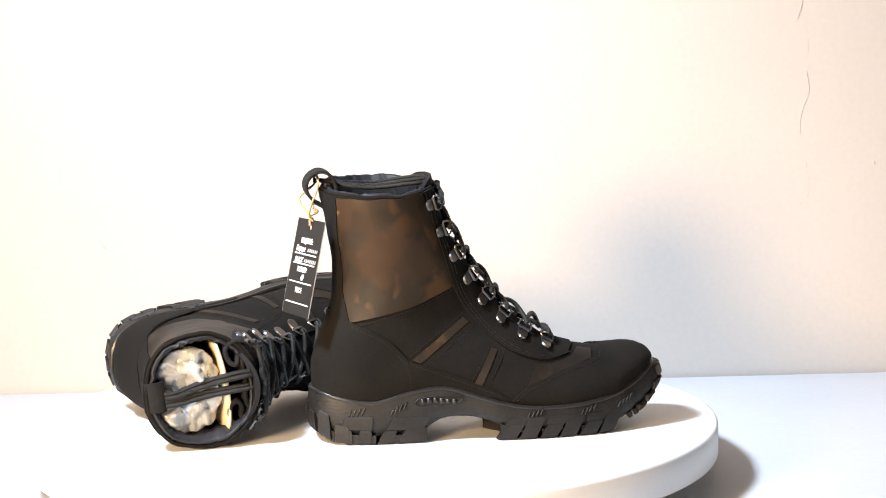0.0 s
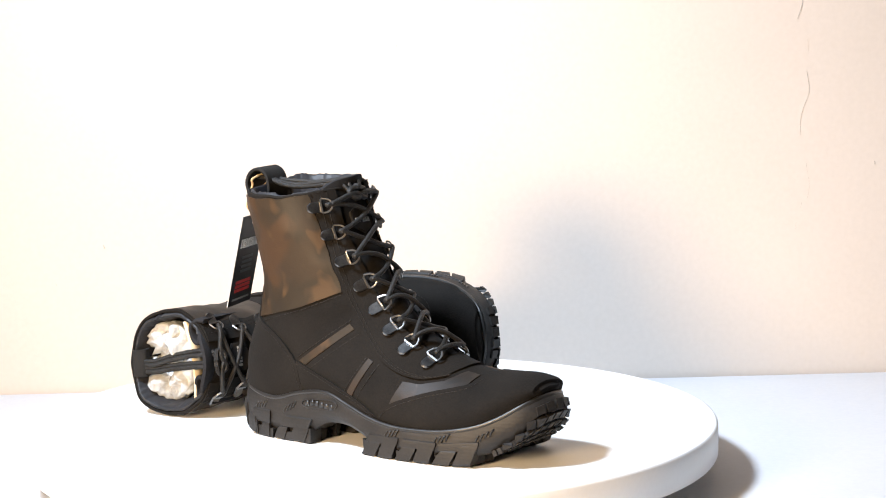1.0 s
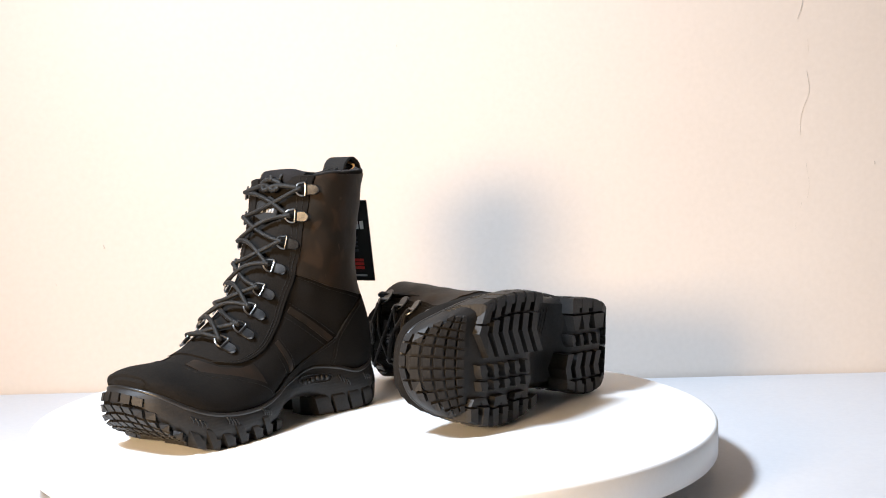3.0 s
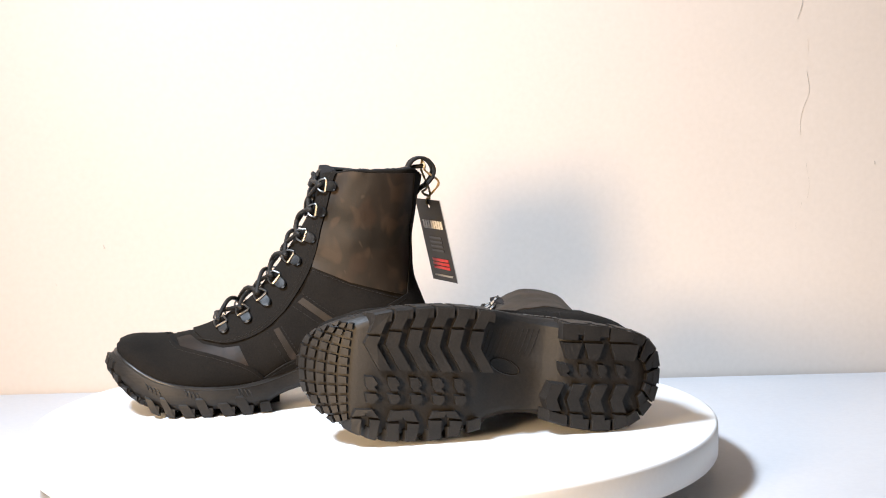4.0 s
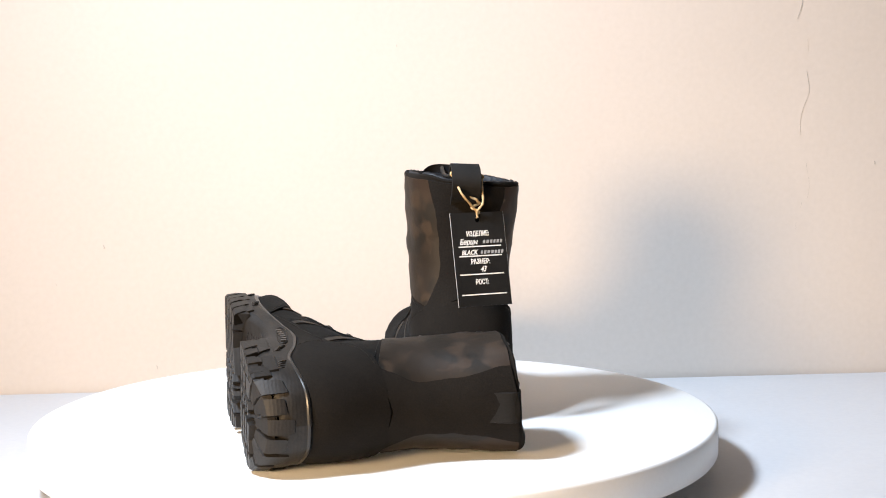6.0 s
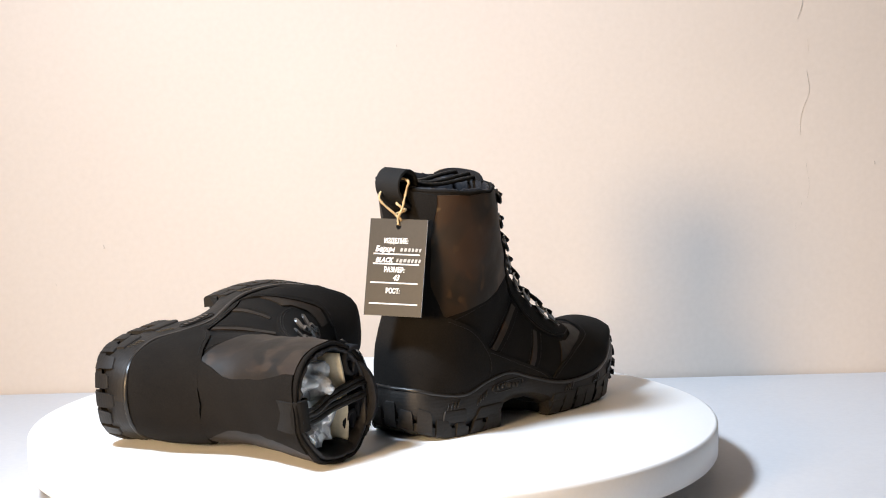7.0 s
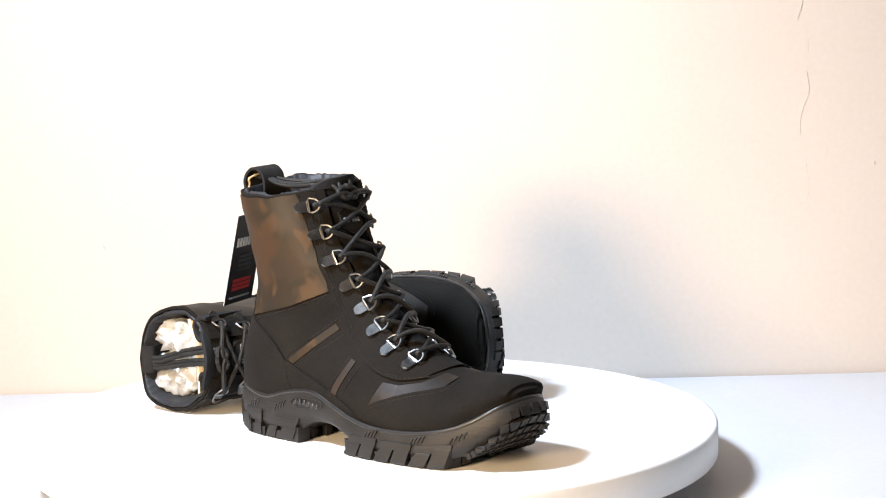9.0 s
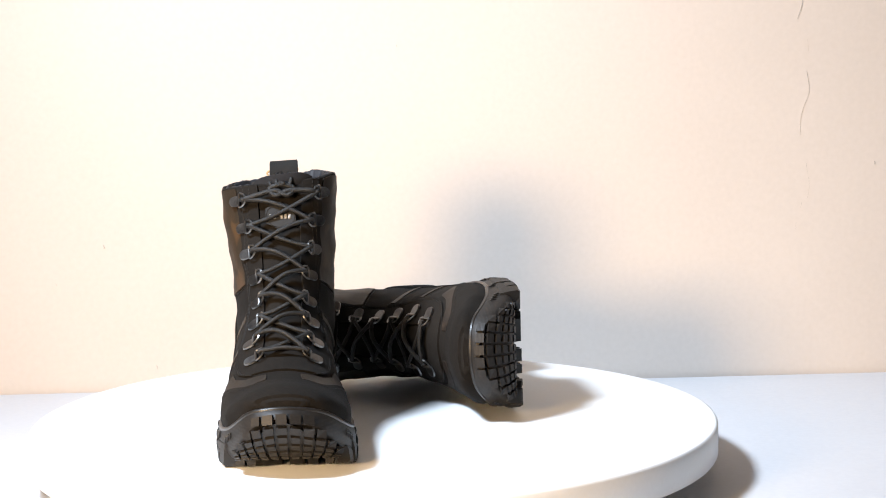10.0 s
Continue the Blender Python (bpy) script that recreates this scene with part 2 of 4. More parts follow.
CRACKS = ((0.00032, ((0.4733, 0.377), (0.4715, 0.364), (0.4671, 0.351))), (0.00014, ((0.4788, 0.328), (0.4795, 0.314))),
          (0.00028, ((0.4778, 0.293), (0.4811, 0.271), (0.4749, 0.253), (0.4711, 0.237), (0.4719, 0.221))), (0.00034, ((0.4785, 0.190), (0.4786, 0.185))),
          (0.00018, ((0.4792, 0.183), (0.4820, 0.164), (0.4795, 0.150))), (0.00024, ((0.4737, 0.146), (0.4712, 0.138))), (0.00020, ((0.4668, 0.123), (0.4668, 0.116))))
CHIPS = ((-0.308, 0.112, 0.0018), (-0.362, 0.071, 0.0012), (0.020, 0.328, 0.0014), (-0.254, -0.024, 0.0020), (0.556, 0.189, 0.0020))
room()
table()

turntable = thing("turntable", "round white display turntable on a white table", "turntable", pose(0, 0, 0))
bm = bmesh.new()
lathe(bm, [(0.02, -0.0294), (0.296, -0.0294), (0.2985, -0.0285), (0.3, -0.0265), (0.3, -0.003), (0.2991, -0.0009), (0.297, 0.0), (0.05, 0.0)], 160)
part("platter", bm, WHITE_TOP, turntable)
bm = bmesh.new()
lathe(bm, [(0.02, -0.05), (0.205, -0.05), (0.208, -0.047), (0.206, -0.0294), (0.02, -0.0294)], 80)
part("base", bm, DARK_BASE, turntable, "grey plastic base ring")

# ---- the boot's last: a fan of sections about an axis in front of the instep ----
QU, QZ = 0.26, 0.21


def polar(line):
    pts = []
    for u, z in line:
        pts.append((math.degrees(math.atan2(z - QZ, u - QU)) % 360, math.hypot(u - QU, z - QZ)))
    return curve1(pts)


FRONT = polar([(0.1055, 0.212), (0.1125, 0.190), (0.1215, 0.170), (0.132, 0.152), (0.144, 0.134), (0.157, 0.117), (0.170, 0.102), (0.188, 0.089),
               (0.207, 0.0765), (0.235, 0.0685), (0.262, 0.0670), (0.281, 0.0668), (0.2950, 0.0605), (0.3016, 0.0490)])
BACK = polar([(0.016, 0.2035), (0.022, 0.178), (0.0255, 0.150), (0.0255, 0.122), (0.020, 0.100), (0.012, 0.081), (0.0065, 0.062), (0.0075, 0.042),
              (0.010, 0.024), (0.05, 0.024), (0.10, 0.030), (0.15, 0.026), (0.20, 0.018), (0.25, 0.018), (0.28, 0.026), (0.294, 0.036), (0.3005, 0.046)])
T0, T1 = 180.5, 284.4
WIDTH = curve1([(180, 0.0462), (190, 0.0445), (200, 0.0418), (207, 0.0415), (214, 0.0425), (222, 0.0425), (232, 0.0440), (245, 0.0490), (258, 0.0515),
                (270, 0.0490), (277, 0.0430), (281, 0.0350), (283.4, 0.0250), (284.4, 0.016)])
MIDQ = curve1([(180, 0.46), (200, 0.50), (207, 0.54), (214, 0.60), (222, 0.68), (232, 0.74), (245, 0.78), (258, 0.80), (270, 0.78), (280, 0.70), (284.4, 0.55)])
NTOP = curve1([(180, 2.1), (200, 2.05), (214, 1.95), (232, 1.85), (250, 1.8), (265, 1.85), (276, 1.95), (284.4, 2.1)])
NLOW = curve1([(180, 2.4), (200, 2.2), (210, 2.3), (218, 2.8), (228, 4.0), (258, 4.5), (275, 3.6), (284.4, 2.2)])


def power(x, e):
    return abs(x) ** e


SLUMP = {"shaft": 0.0}              # how far the shaft's outer side has sunk in


def settle(u, v, z):
    """Small unevenness of the worn-in shape: bent foot line, one side of the shaft lower, creases."""
    k = min(max((z - 0.09) / 0.11, 0.0), 1.0)
    k = k * k * (3 - 2 * k)
    low = 1 - min(max((z - 0.03) / 0.06, 0.0), 1.0)
    bend = FOOTLINE(u) * low
    if z < 0.075 and 0.0 < u < 0.305:
        room_v = (OUTER(u) if v < 0 else INNER(u)) - 0.0052 + max(0.0, z - RIM(u)) * 0.55
        w = abs(v + bend)
        if w > room_v * 0.8:
            over = w - room_v * 0.8
            w = room_v * 0.8 + room_v * 0.2 * math.tanh(over / (room_v * 0.2))
            v = math.copysign(w, v + bend) - bend
    if z < 0.075 and u > 0.262:
        r, a = math.hypot(u - 0.245, v + bend), math.degrees(math.atan2(v + bend, u - 0.245))
        room_r = TOE_ROOM(a) - 0.0056 - tip_back(u) + max(0.0, z - RIM(u)) * 0.25
        if r > room_r - 0.004:
            r2 = room_r - 0.004 + 0.004 * math.tanh((r - room_r + 0.004) / 0.004)
            u, v = 0.245 + (u - 0.245) * r2 / r, (v + bend) * r2 / r - bend
    if v < 0:
        v *= 1 + (0.10 - SLUMP["shaft"]) * k
    s = min(max((z - 0.085) / 0.04, 0.0), 1.0)
    q = 1.0 if v > 0 else 9.0
    puff = 0.0030 * noise.noise((u * 26, q, z * 30)) + 0.0016 * noise.noise((u * 60, q, z * 75 + u * 30))
    v += math.copysign(min(abs(v) / 0.02, 1.0) * puff * (0.25 + 0.75 * s), v)
    top = min(max((z - 0.17) / 0.04, 0.0), 1.0)
    return Vector((u + 0.0022 * s * noise.noise((v * 40, 3.0, z * 32)), v + bend - 0.001 * k, z + 0.11 * v * k + 0.0030 * top * noise.noise((u * 45, v * 45, 1.0))))


FOOTLINE = curve1([(0.0, 0.0), (0.06, -0.001), (0.115, -0.004), (0.16, -0.002), (0.21, 0.001), (0.26, 0.004), (0.305, 0.006)])


def flat_point(th, ph):
    nt, nb, w, qm = NTOP(th), NLOW(th), WIDTH(th), MIDQ(th)
    c, s = math.cos(ph), math.sin(ph)
    if c >= 0:
        q, v = qm * (1 - power(c, 2 / nt)), w * power(s, 2 / nt)
    else:
        q, v = qm + (1 - qm) * power(c, 2 / nb), w * power(s, 2 / nb)
    r = FRONT(th) + q * (BACK(th) - FRONT(th))
    a = radians(th)
    return QU + r * math.cos(a), -math.copysign(v, s), QZ + r * math.sin(a)


def last(th, ph, lift=0.0):
    """A point of the upper; ph runs 0 at the front, through the outer side, to pi at the back, and on round the inner side."""
    th = min(max(th, T0), T1)
    p = settle(*flat_point(th, ph))
    if lift:
        e = 0.004
        ta, tb = max(th - 0.25, T0), min(th + 0.25, T1)
        du = settle(*flat_point(tb, ph)) - settle(*flat_point(ta, ph))
        dv = settle(*flat_point(th, ph + 0.02)) - settle(*flat_point(th, ph - 0.02))
        n = du.cross(dv)
        if n.length > 1e-12:
            n.normalize()
            c = Vector((QU + 0.5 * (FRONT(th) + BACK(th)) * math.cos(radians(th)), 0, QZ + 0.5 * (FRONT(th) + BACK(th)) * math.sin(radians(th))))
            if n.dot(p - c) < 0:
                n = -n
            p = p + n * lift
    return p


def where(u, z):
    """Side-view place to (angle, ph) on the outer side."""
    th = math.degrees(math.atan2(z - QZ, u - QU)) % 360
    th = min(max(th, T0), T1)
    q = (math.hypot(u - QU, z - QZ) - FRONT(th)) / (BACK(th) - FRONT(th))
    q = min(max(q, 0.0), 1.0)
    qm = MIDQ(th)
    if q <= qm:
        return th, math.acos(min(1.0, power((qm - q) / qm, NTOP(th) / 2)))
    return th, math.pi - math.acos(min(1.0, power((q - qm) / (1 - qm), NLOW(th) / 2)))


def clip_half(poly, axis, value, keep_above):
    out = []
    for i in range(len(poly)):
        a, b = poly[i], poly[(i + 1) % len(poly)]
        ia, ib = (a[axis] >= value) == keep_above, (b[axis] >= value) == keep_above
        if ia:
            out.append(a)
        if ia != ib:
            t = (value - a[axis]) / (b[axis] - a[axis])
            c = [a[0] + (b[0] - a[0]) * t, a[1] + (b[1] - a[1]) * t]
            c[axis] = value
            out.append(tuple(c))
    return out


def dense(poly, closed=True, step=0.06):
    out = []
    n = len(poly)
    for i in range(n if closed else n - 1):
        a, b = poly[i], poly[(i + 1) % n]
        k = max(1, int(math.hypot((b[0] - a[0]) / 20, (b[1] - a[1])) / step))
        out += [(a[0] + (b[0] - a[0]) * j / k, a[1] + (b[1] - a[1]) * j / k) for j in range(k)]
    if not closed:
        out.append(poly[-1])
    return out


def overlay(poly, lift, dth=2.0, dph=0.12):
    """A cut piece of leather or cloth laid on the upper, with its own thickness; poly in (angle, ph)."""
    bm = bmesh.new()
    th0, th1 = min(p[0] for p in poly), max(p[0] for p in poly)
    ph0, ph1 = min(p[1] for p in poly), max(p[1] for p in poly)
    a = math.floor(th0 / dth) * dth
    while a < th1:
        strip = clip_half(clip_half(poly, 0, a, True), 0, a + dth, False)
        b = math.floor(ph0 / dph) * dph
        while b < ph1 and len(strip) > 2:
            cell = clip_half(clip_half(strip, 1, b, True), 1, b + dph, False)
            if len(cell) > 2:
                try:
                    bm.faces.new([bm.verts.new((p[0] / 20, p[1], 0)) for p in cell])
                except ValueError:
                    pass
            b += dph
        a += dth
    bmesh.ops.remove_doubles(bm, verts=bm.verts, dist=2e-4)
    bmesh.ops.dissolve_degenerate(bm, edges=bm.edges, dist=1e-5)
    rim = [e for e in bm.edges if len(e.link_faces) == 1]
    made = bmesh.ops.extrude_edge_only(bm, edges=rim)["geom"]
    low = {v for v in made if isinstance(v, bmesh.types.BMVert)}
    for v in bm.verts:
        v.co = last(v.co.x * 20, v.co.y, -0.0006 if v in low else lift)
    return bm


def side_poly(pts, inner=False):
    """Side-view outline to (angle, ph), on the outer or the inner side."""
    out = dense([where(*p) for p in densify(pts)])
    return [(t, math.tau - p) for t, p in out] if inner else out


def densify(pts, step=0.006, closed=True):
    out = []
    n = len(pts)
    for i in range(n if closed else n - 1):
        a, b = pts[i], pts[(i + 1) % n]
        k = max(1, int(math.hypot(b[0] - a[0], b[1] - a[1]) / step))
        out += [(a[0] + (b[0] - a[0]) * j / k, a[1] + (b[1] - a[1]) * j / k) for j in range(k)]
    if not closed:
        out.append(pts[-1])
    return out


def curved(pts, per=4):
    return [(p.x, p.y) for p in smooth_line([(*q, 0) for q in pts], per)]


# side-view outlines of the boot's pieces, (along, up)
EYESTAY_EDGE = [(0.094, 0.212), (0.101, 0.188), (0.110, 0.160), (0.120, 0.126), (0.133, 0.103), (0.150, 0.083), (0.171, 0.069), (0.196, 0.062), (0.217, 0.064)]
BACK_EDGE = [(0.0245, 0.205), (0.0270, 0.181), (0.0300, 0.150), (0.0305, 0.126), (0.0335, 0.1000)]
SHAFT_PANEL = [(0.0245, 0.205), (0.093, 0.209), (0.101, 0.186), (0.110, 0.158), (0.119, 0.127), (0.085, 0.1135), (0.0335, 0.1000), (0.0305, 0.126), (0.0300, 0.150), (0.0270, 0.181)]
STRIPE_UPPER = [(0.083, 0.0685), (0.127, 0.1005), (0.1318, 0.0965), (0.0895, 0.0655)]
STRIPE_LOWER = [(0.1335, 0.0468), (0.150, 0.075), (0.1548, 0.0728), (0.1392, 0.0446)]
VAMP_PANEL = [(0.178, 0.043), (0.186, 0.0600), (0.200, 0.0585), (0.218, 0.0615), (0.229, 0.0675), (0.241, 0.0655), (0.238, 0.0600), (0.207, 0.0525)]
COUNTER_EDGE = [(0.0205, 0.106), (0.038, 0.099), (0.061, 0.087), (0.079, 0.068), (0.084, 0.050), (0.084, 0.028)]
MUDGUARD_EDGE = [(0.163, 0.030), (0.178, 0.0425), (0.207, 0.0525), (0.238, 0.0595), (0.247, 0.066)]
QUARTER_LINE = [(0.080, 0.068), (0.115, 0.055), (0.147, 0.042), (0.166, 0.031)]
HOOKS = [(0.1000, 0.197), (0.1100, 0.175), (0.1205, 0.153), (0.1335, 0.133), (0.1470, 0.114), (0.1615, 0.098), (0.179, 0.084), (0.199, 0.074)]

# the sole in plan: half widths to the outer and the inner side
OUTER = curve1([(0.0, 0.0), (0.0025, 0.015), (0.010, 0.028), (0.023, 0.036), (0.045, 0.0415), (0.068, 0.0435), (0.09, 0.0445), (0.113, 0.0460), (0.135, 0.0490), (0.153, 0.0520),
                (0.181, 0.0545), (0.205, 0.0540), (0.235, 0.0507), (0.258, 0.0445), (0.278, 0.0360), (0.291, 0.0290), (0.299, 0.0212), (0.3025, 0.0140), (0.3043, 0.0075), (0.3048, 0.0040), (0.305, 0.0)])
INNER = curve1([(0.0, 0.0), (0.0025, 0.015), (0.008, 0.0250), (0.019, 0.0350), (0.035, 0.0430), (0.057, 0.0455), (0.071, 0.0445), (0.09, 0.0410), (0.105, 0.0375), (0.137, 0.0385),
                (0.164, 0.0475), (0.185, 0.0535), (0.213, 0.0570), (0.238, 0.0570), (0.262, 0.0520), (0.280, 0.0430), (0.292, 0.0335), (0.2995, 0.0225), (0.3030, 0.0130), (0.3044, 0.0072), (0.3048, 0.0040), (0.305, 0.0)])
TREAD = curve1([(0.0, 0.0125), (0.010, 0.0065), (0.022, 0.0016), (0.034, 0.0), (0.24, 0.0), (0.258, 0.0025), (0.275, 0.0095), (0.288, 0.0190), (0.298, 0.0300), (0.305, 0.0420)])
BODY = curve1([(0.0, 0.0175), (0.010, 0.0120), (0.022, 0.0078), (0.036, 0.0062), (0.085, 0.0066), (0.105, 0.0180), (0.125, 0.0200), (0.148, 0.0145), (0.166, 0.0062), (0.24, 0.0062), (0.258, 0.0088), (0.275, 0.0155),
               (0.288, 0.0245), (0.298, 0.0350), (0.305, 0.0455)])
RIM = curve1([(0.0, 0.0430), (0.007, 0.0420), (0.023, 0.0380), (0.05, 0.034), (0.078, 0.041), (0.106, 0.0445), (0.133, 0.037), (0.16, 0.029), (0.193, 0.025), (0.225, 0.026), (0.253, 0.031),
              (0.270, 0.0375), (0.284, 0.0450), (0.295, 0.0505), (0.305, 0.0545)])


def edge(u, s):
    """v of the sole's rim; s is 1 on the outer side (negative v) and -1 on the inner."""
    return -OUTER(u) if s > 0 else INNER(u)


def sole_outline():
    """The sole's rim in plan, counted round from the heel by the outer side, with outward normals."""
    us = [0.1525 * (1 - math.cos(math.pi * i / 80)) for i in range(81)]
    pts = [Vector((u, -OUTER(u), 0)) for u in us] + [Vector((u, INNER(u), 0)) for u in us[-2:0:-1]]
    out_n = []
    for i in range(len(pts)):
        d = pts[(i + 2) % len(pts)] - pts[i - 2]
        out_n.append(Vector((d.y * 1.0, -d.x * 1.0, 0)).normalized())
    for i, p in enumerate(pts):
        if out_n[i].dot(p - Vector((min(max(p.x, 0.03), 0.26), 0, 0))) < 0:
            out_n[i] = -out_n[i]
    return pts, out_n


OUTLINE, OUTWARD = sole_outline()


def tip_back(u):
    return 0.0050 * min(max((u - 0.272) / 0.033, 0.0), 1.0) ** 1.5


TOE_ROOM = curve1(sorted((math.degrees(math.atan2(p.y, p.x - 0.245)), math.hypot(p.x - 0.245, p.y)) for p in OUTLINE[::3] if p.x > 0.248))


def build_outsole(boot, side):
    bm = bmesh.new()
    rows = []
    for p, n in zip(OUTLINE, OUTWARD):
        u, v = p.x, p.y
        zb, zr = BODY(u), RIM(u)
        row = [(Vector((u, v * 0.75, zb)), 0.0)]
        for inset, h, lift in ((0.0060, 0.0, 0.0), (0.0048, 0.05, 0.0), (0.0022, 0.18, 0.0), (0.0008, 0.30, 0.0), (0.0009, 0.62, 0.0), (0.0022, 0.94, 0.0), (0.0027, 1.0, 0.0), (0.0060, 1.0, -0.0008), (0.0120, 1.0, -0.0120)):
            row.append((Vector((u, v, zb + (zr - zb) * h + lift)) - n * min(inset, 0.02), h))
        rows.append([bm.verts.new((q.x - tip_back(u) * h * h, q.y, q.z)) for q, h in row])
    m = len(rows)
    for i in range(m):
        a, b = rows[i], rows[(i + 1) % m]
        for k in range(len(a) - 1):
            bm.faces.new((a[k], a[k + 1], b[k + 1], b[k]))
    for end in (0, -1):
        for i in range(1, m // 2):
            q = (rows[i][end], rows[i + 1][end], rows[m - i - 1][end], rows[m - i][end])
            bm.faces.new(tuple(dict.fromkeys(q)))
        bm.faces.new((rows[0][end], rows[1][end], rows[m - 1][end]))
    bmesh.ops.remove_doubles(bm, verts=bm.verts[:], dist=0.00002)
    bmesh.ops.recalc_face_normals(bm, faces=bm.faces[:])
    flip(bm, side)
    sole = finish("outsole", bm, RUBBER, boot, "chunky black lugged rubber sole", 35)
    # rounded bead along the top of the sole
    bm = bmesh.new()
    ring = [(p.x - n.x * 0.0036 - tip_back(p.x), p.y - n.y * 0.0036, RIM(p.x) - 0.0004) for p, n in zip(OUTLINE[::2], OUTWARD[::2])]
    tube(bm, ring, 0.0020, 8, True, 2)
    flip(bm, side)
    part("sole_bead", bm, WELT, sole)

    def lug(poly, top=None, drop=0.0, name="tread_lug", shrink=0.0009):
        """A block of the tread; poly in (along, towards the outer side)."""
        cu, cw = sum(p[0] for p in poly) / len(poly), sum(p[1] for p in poly) / len(poly)
        b = bmesh.new()
        low, high = [], []
        for u, w in poly:
            lim = OUTER(min(max(u, 0.0), 0.305)) if w > 0 else -INNER(min(max(u, 0.0), 0.305))
            w = min(w, lim) if w > 0 else max(w, lim)
            d = math.hypot(u - cu, w - cw) or 1.0
            low.append((u - (u - cu) / d * shrink, -(w - (w - cw) / d * shrink), TREAD(u) + drop))
            high.append((u, -w, BODY(u) + 0.002 if top is None else top(u)))
        prism(b, low, high)
        flip(b, side)
        finish(name, b, RUBBER, sole, smooth=30)

    def side_lug(u0, u1, s, top, lean=0.0, base=0.0):
        """The lug's wall, climbing the side of the sole."""
        b = bmesh.new()
        steps = ((0.0, -0.0012, 0.0, 0.0010), (0.12, 0.0004, 0.0, 0.0), (0.72, 0.0010, 0.0002, 0.0), (0.90, 0.0004, 0.0008, 0.0), (1.0, -0.0012, 0.0022, 0.0))
        loops = []
        for h, o, nip, up in steps:
            ring = []
            for u, back in ((u0 + lean * h + nip, 0), (u1 + lean * h - nip, 0), (u1 + lean * h - nip, 1), (u0 + lean * h + nip, 1)):
                w = edge(u, s)
                d = -0.009 if back else o
                ring.append(b.verts.new((u, w + (d if w > 0 else -d), TREAD(u) + base + top * h + up * 0.3)))
            loops.append(ring)
        b.faces.new(loops[0][::-1])
        b.faces.new(loops[-1])
        for lo, hi in zip(loops, loops[1:]):
            for k in range(4):
                b.faces.new((lo[k], lo[(k + 1) % 4], hi[(k + 1) % 4], hi[k]))
        flip(b, side)
        finish("side_lug", b, RUBBER, sole, smooth=30)

    # chevrons on the outer half of the forefoot
    for k in range(6):
        u = 0.259 - 0.0172 * k
        wide = 0.0105
        o = OUTER(u - 0.008)
        lug([(u - 0.009, o), (u - 0.009 - wide, o), (u - 0.003 - wide, o - 0.017), (u - 0.003, o - 0.017)])
        lug([(u - 0.0028, o - 0.0178), (u - 0.0028 - wide, o - 0.0178), (u - wide, 0.022), (u - wide - 0.0135, 0.0005), (u - 0.0135, 0.0005), (u, 0.022)])
        side_lug(u - 0.011 - wide, u - 0.0075, 1, 0.013 if k % 2 else 0.018, 0.0085)
        if k % 2:
            side_lug(u - 0.011 - wide + 0.0055, u + 0.0172 - 0.0075 + 0.0055, 1, 0.008, 0.003, 0.0105)
    # small zigzags along the middle
    for k in range(5):
        u = 0.257 - 0.0185 * k
        lug([(u, -0.004), (u - 0.007, -0.004), (u - 0.012, -0.010), (u - 0.009, -0.0135), (u - 0.012, -0.0165), (u - 0.004, -0.0165), (u - 0.001, -0.012)])
        lug([(u - 0.001, -0.0180), (u - 0.011, -0.0180), (u - 0.0135, -0.022), (u - 0.009, -0.0275), (u - 0.003, -0.0265)])
    # notched blocks on the inner side
    for k, (a, b2) in enumerate(((0.2655, 0.242), (0.2365, 0.209), (0.202, 0.173))):
        i = -INNER((a + b2) / 2)
        m2 = (a + b2) / 2
        lug([(a - 0.003, -0.032), (b2 + 0.006, -0.031), (b2 + 0.0005, i + 0.016), (m2 - 0.002, i + 0.017), (m2, i + 0.021), (m2 + 0.002, i + 0.017), (a, i + 0.016)])
        lug([(a, i + 0.0152), (m2 + 0.003, i + 0.0155), (m2 + 0.004, i - 0.004), (a - 0.001, i - 0.004)])
        lug([(m2 - 0.003, i + 0.0155), (b2, i + 0.0152), (b2 + 0.002, i - 0.004), (m2 - 0.004, i - 0.004)])
        side_lug(m2 + 0.003, a - 0.001, -1, 0.013, 0.007)
        side_lug(b2 + 0.002, m2 - 0.003, -1, 0.018, 0.008)
    side_lug(0.158, 0.168, -1, 0.010, 0.002)
    # fan of small blocks wrapped up round the toe
    tip = len(OUTLINE) // 2
    rim_run = [0.0]
    for i in range(1, 61):
        rim_run.append(rim_run[-1] + (OUTLINE[tip + i] - OUTLINE[tip + i - 1]).length)

    def rim_point(f):
        """A point of the toe's outline; f from -1 on the outer side to 1 on the inner."""
        d = abs(f) * 0.058
        i = float(np.interp(d, rim_run, range(61)))
        lo = int(i)
        step = 1 if f > 0 else -1
        p, q = OUTLINE[tip + step * lo], OUTLINE[tip + step * min(lo + 1, 60)]
        return p + (q - p) * (i - lo)

    def fan_line(f):
        """The way up the toe from the tread's edge to the rim, as points."""
        p = rim_point(f)
        a = Vector((0.2640, f * 0.040 + 0.002, 0))
        line = [a + (p - a) * (k / 24) for k in range(25)]
        line = [Vector((q.x, q.y, BODY(q.x))) for q in line]
        zb, zr = BODY(p.x), RIM(p.x)
        for k in range(1, 9):
            h = 0.84 * k / 8
            line.append(Vector((p.x - tip_back(p.x) * h * h, p.y * (1 - 0.02 * h), zb + (zr - zb) * h)))
        run = [0.0]
        for q, r in zip(line, line[1:]):
            run.append(run[-1] + (r - q).length)
        return line, run

    fans = {}

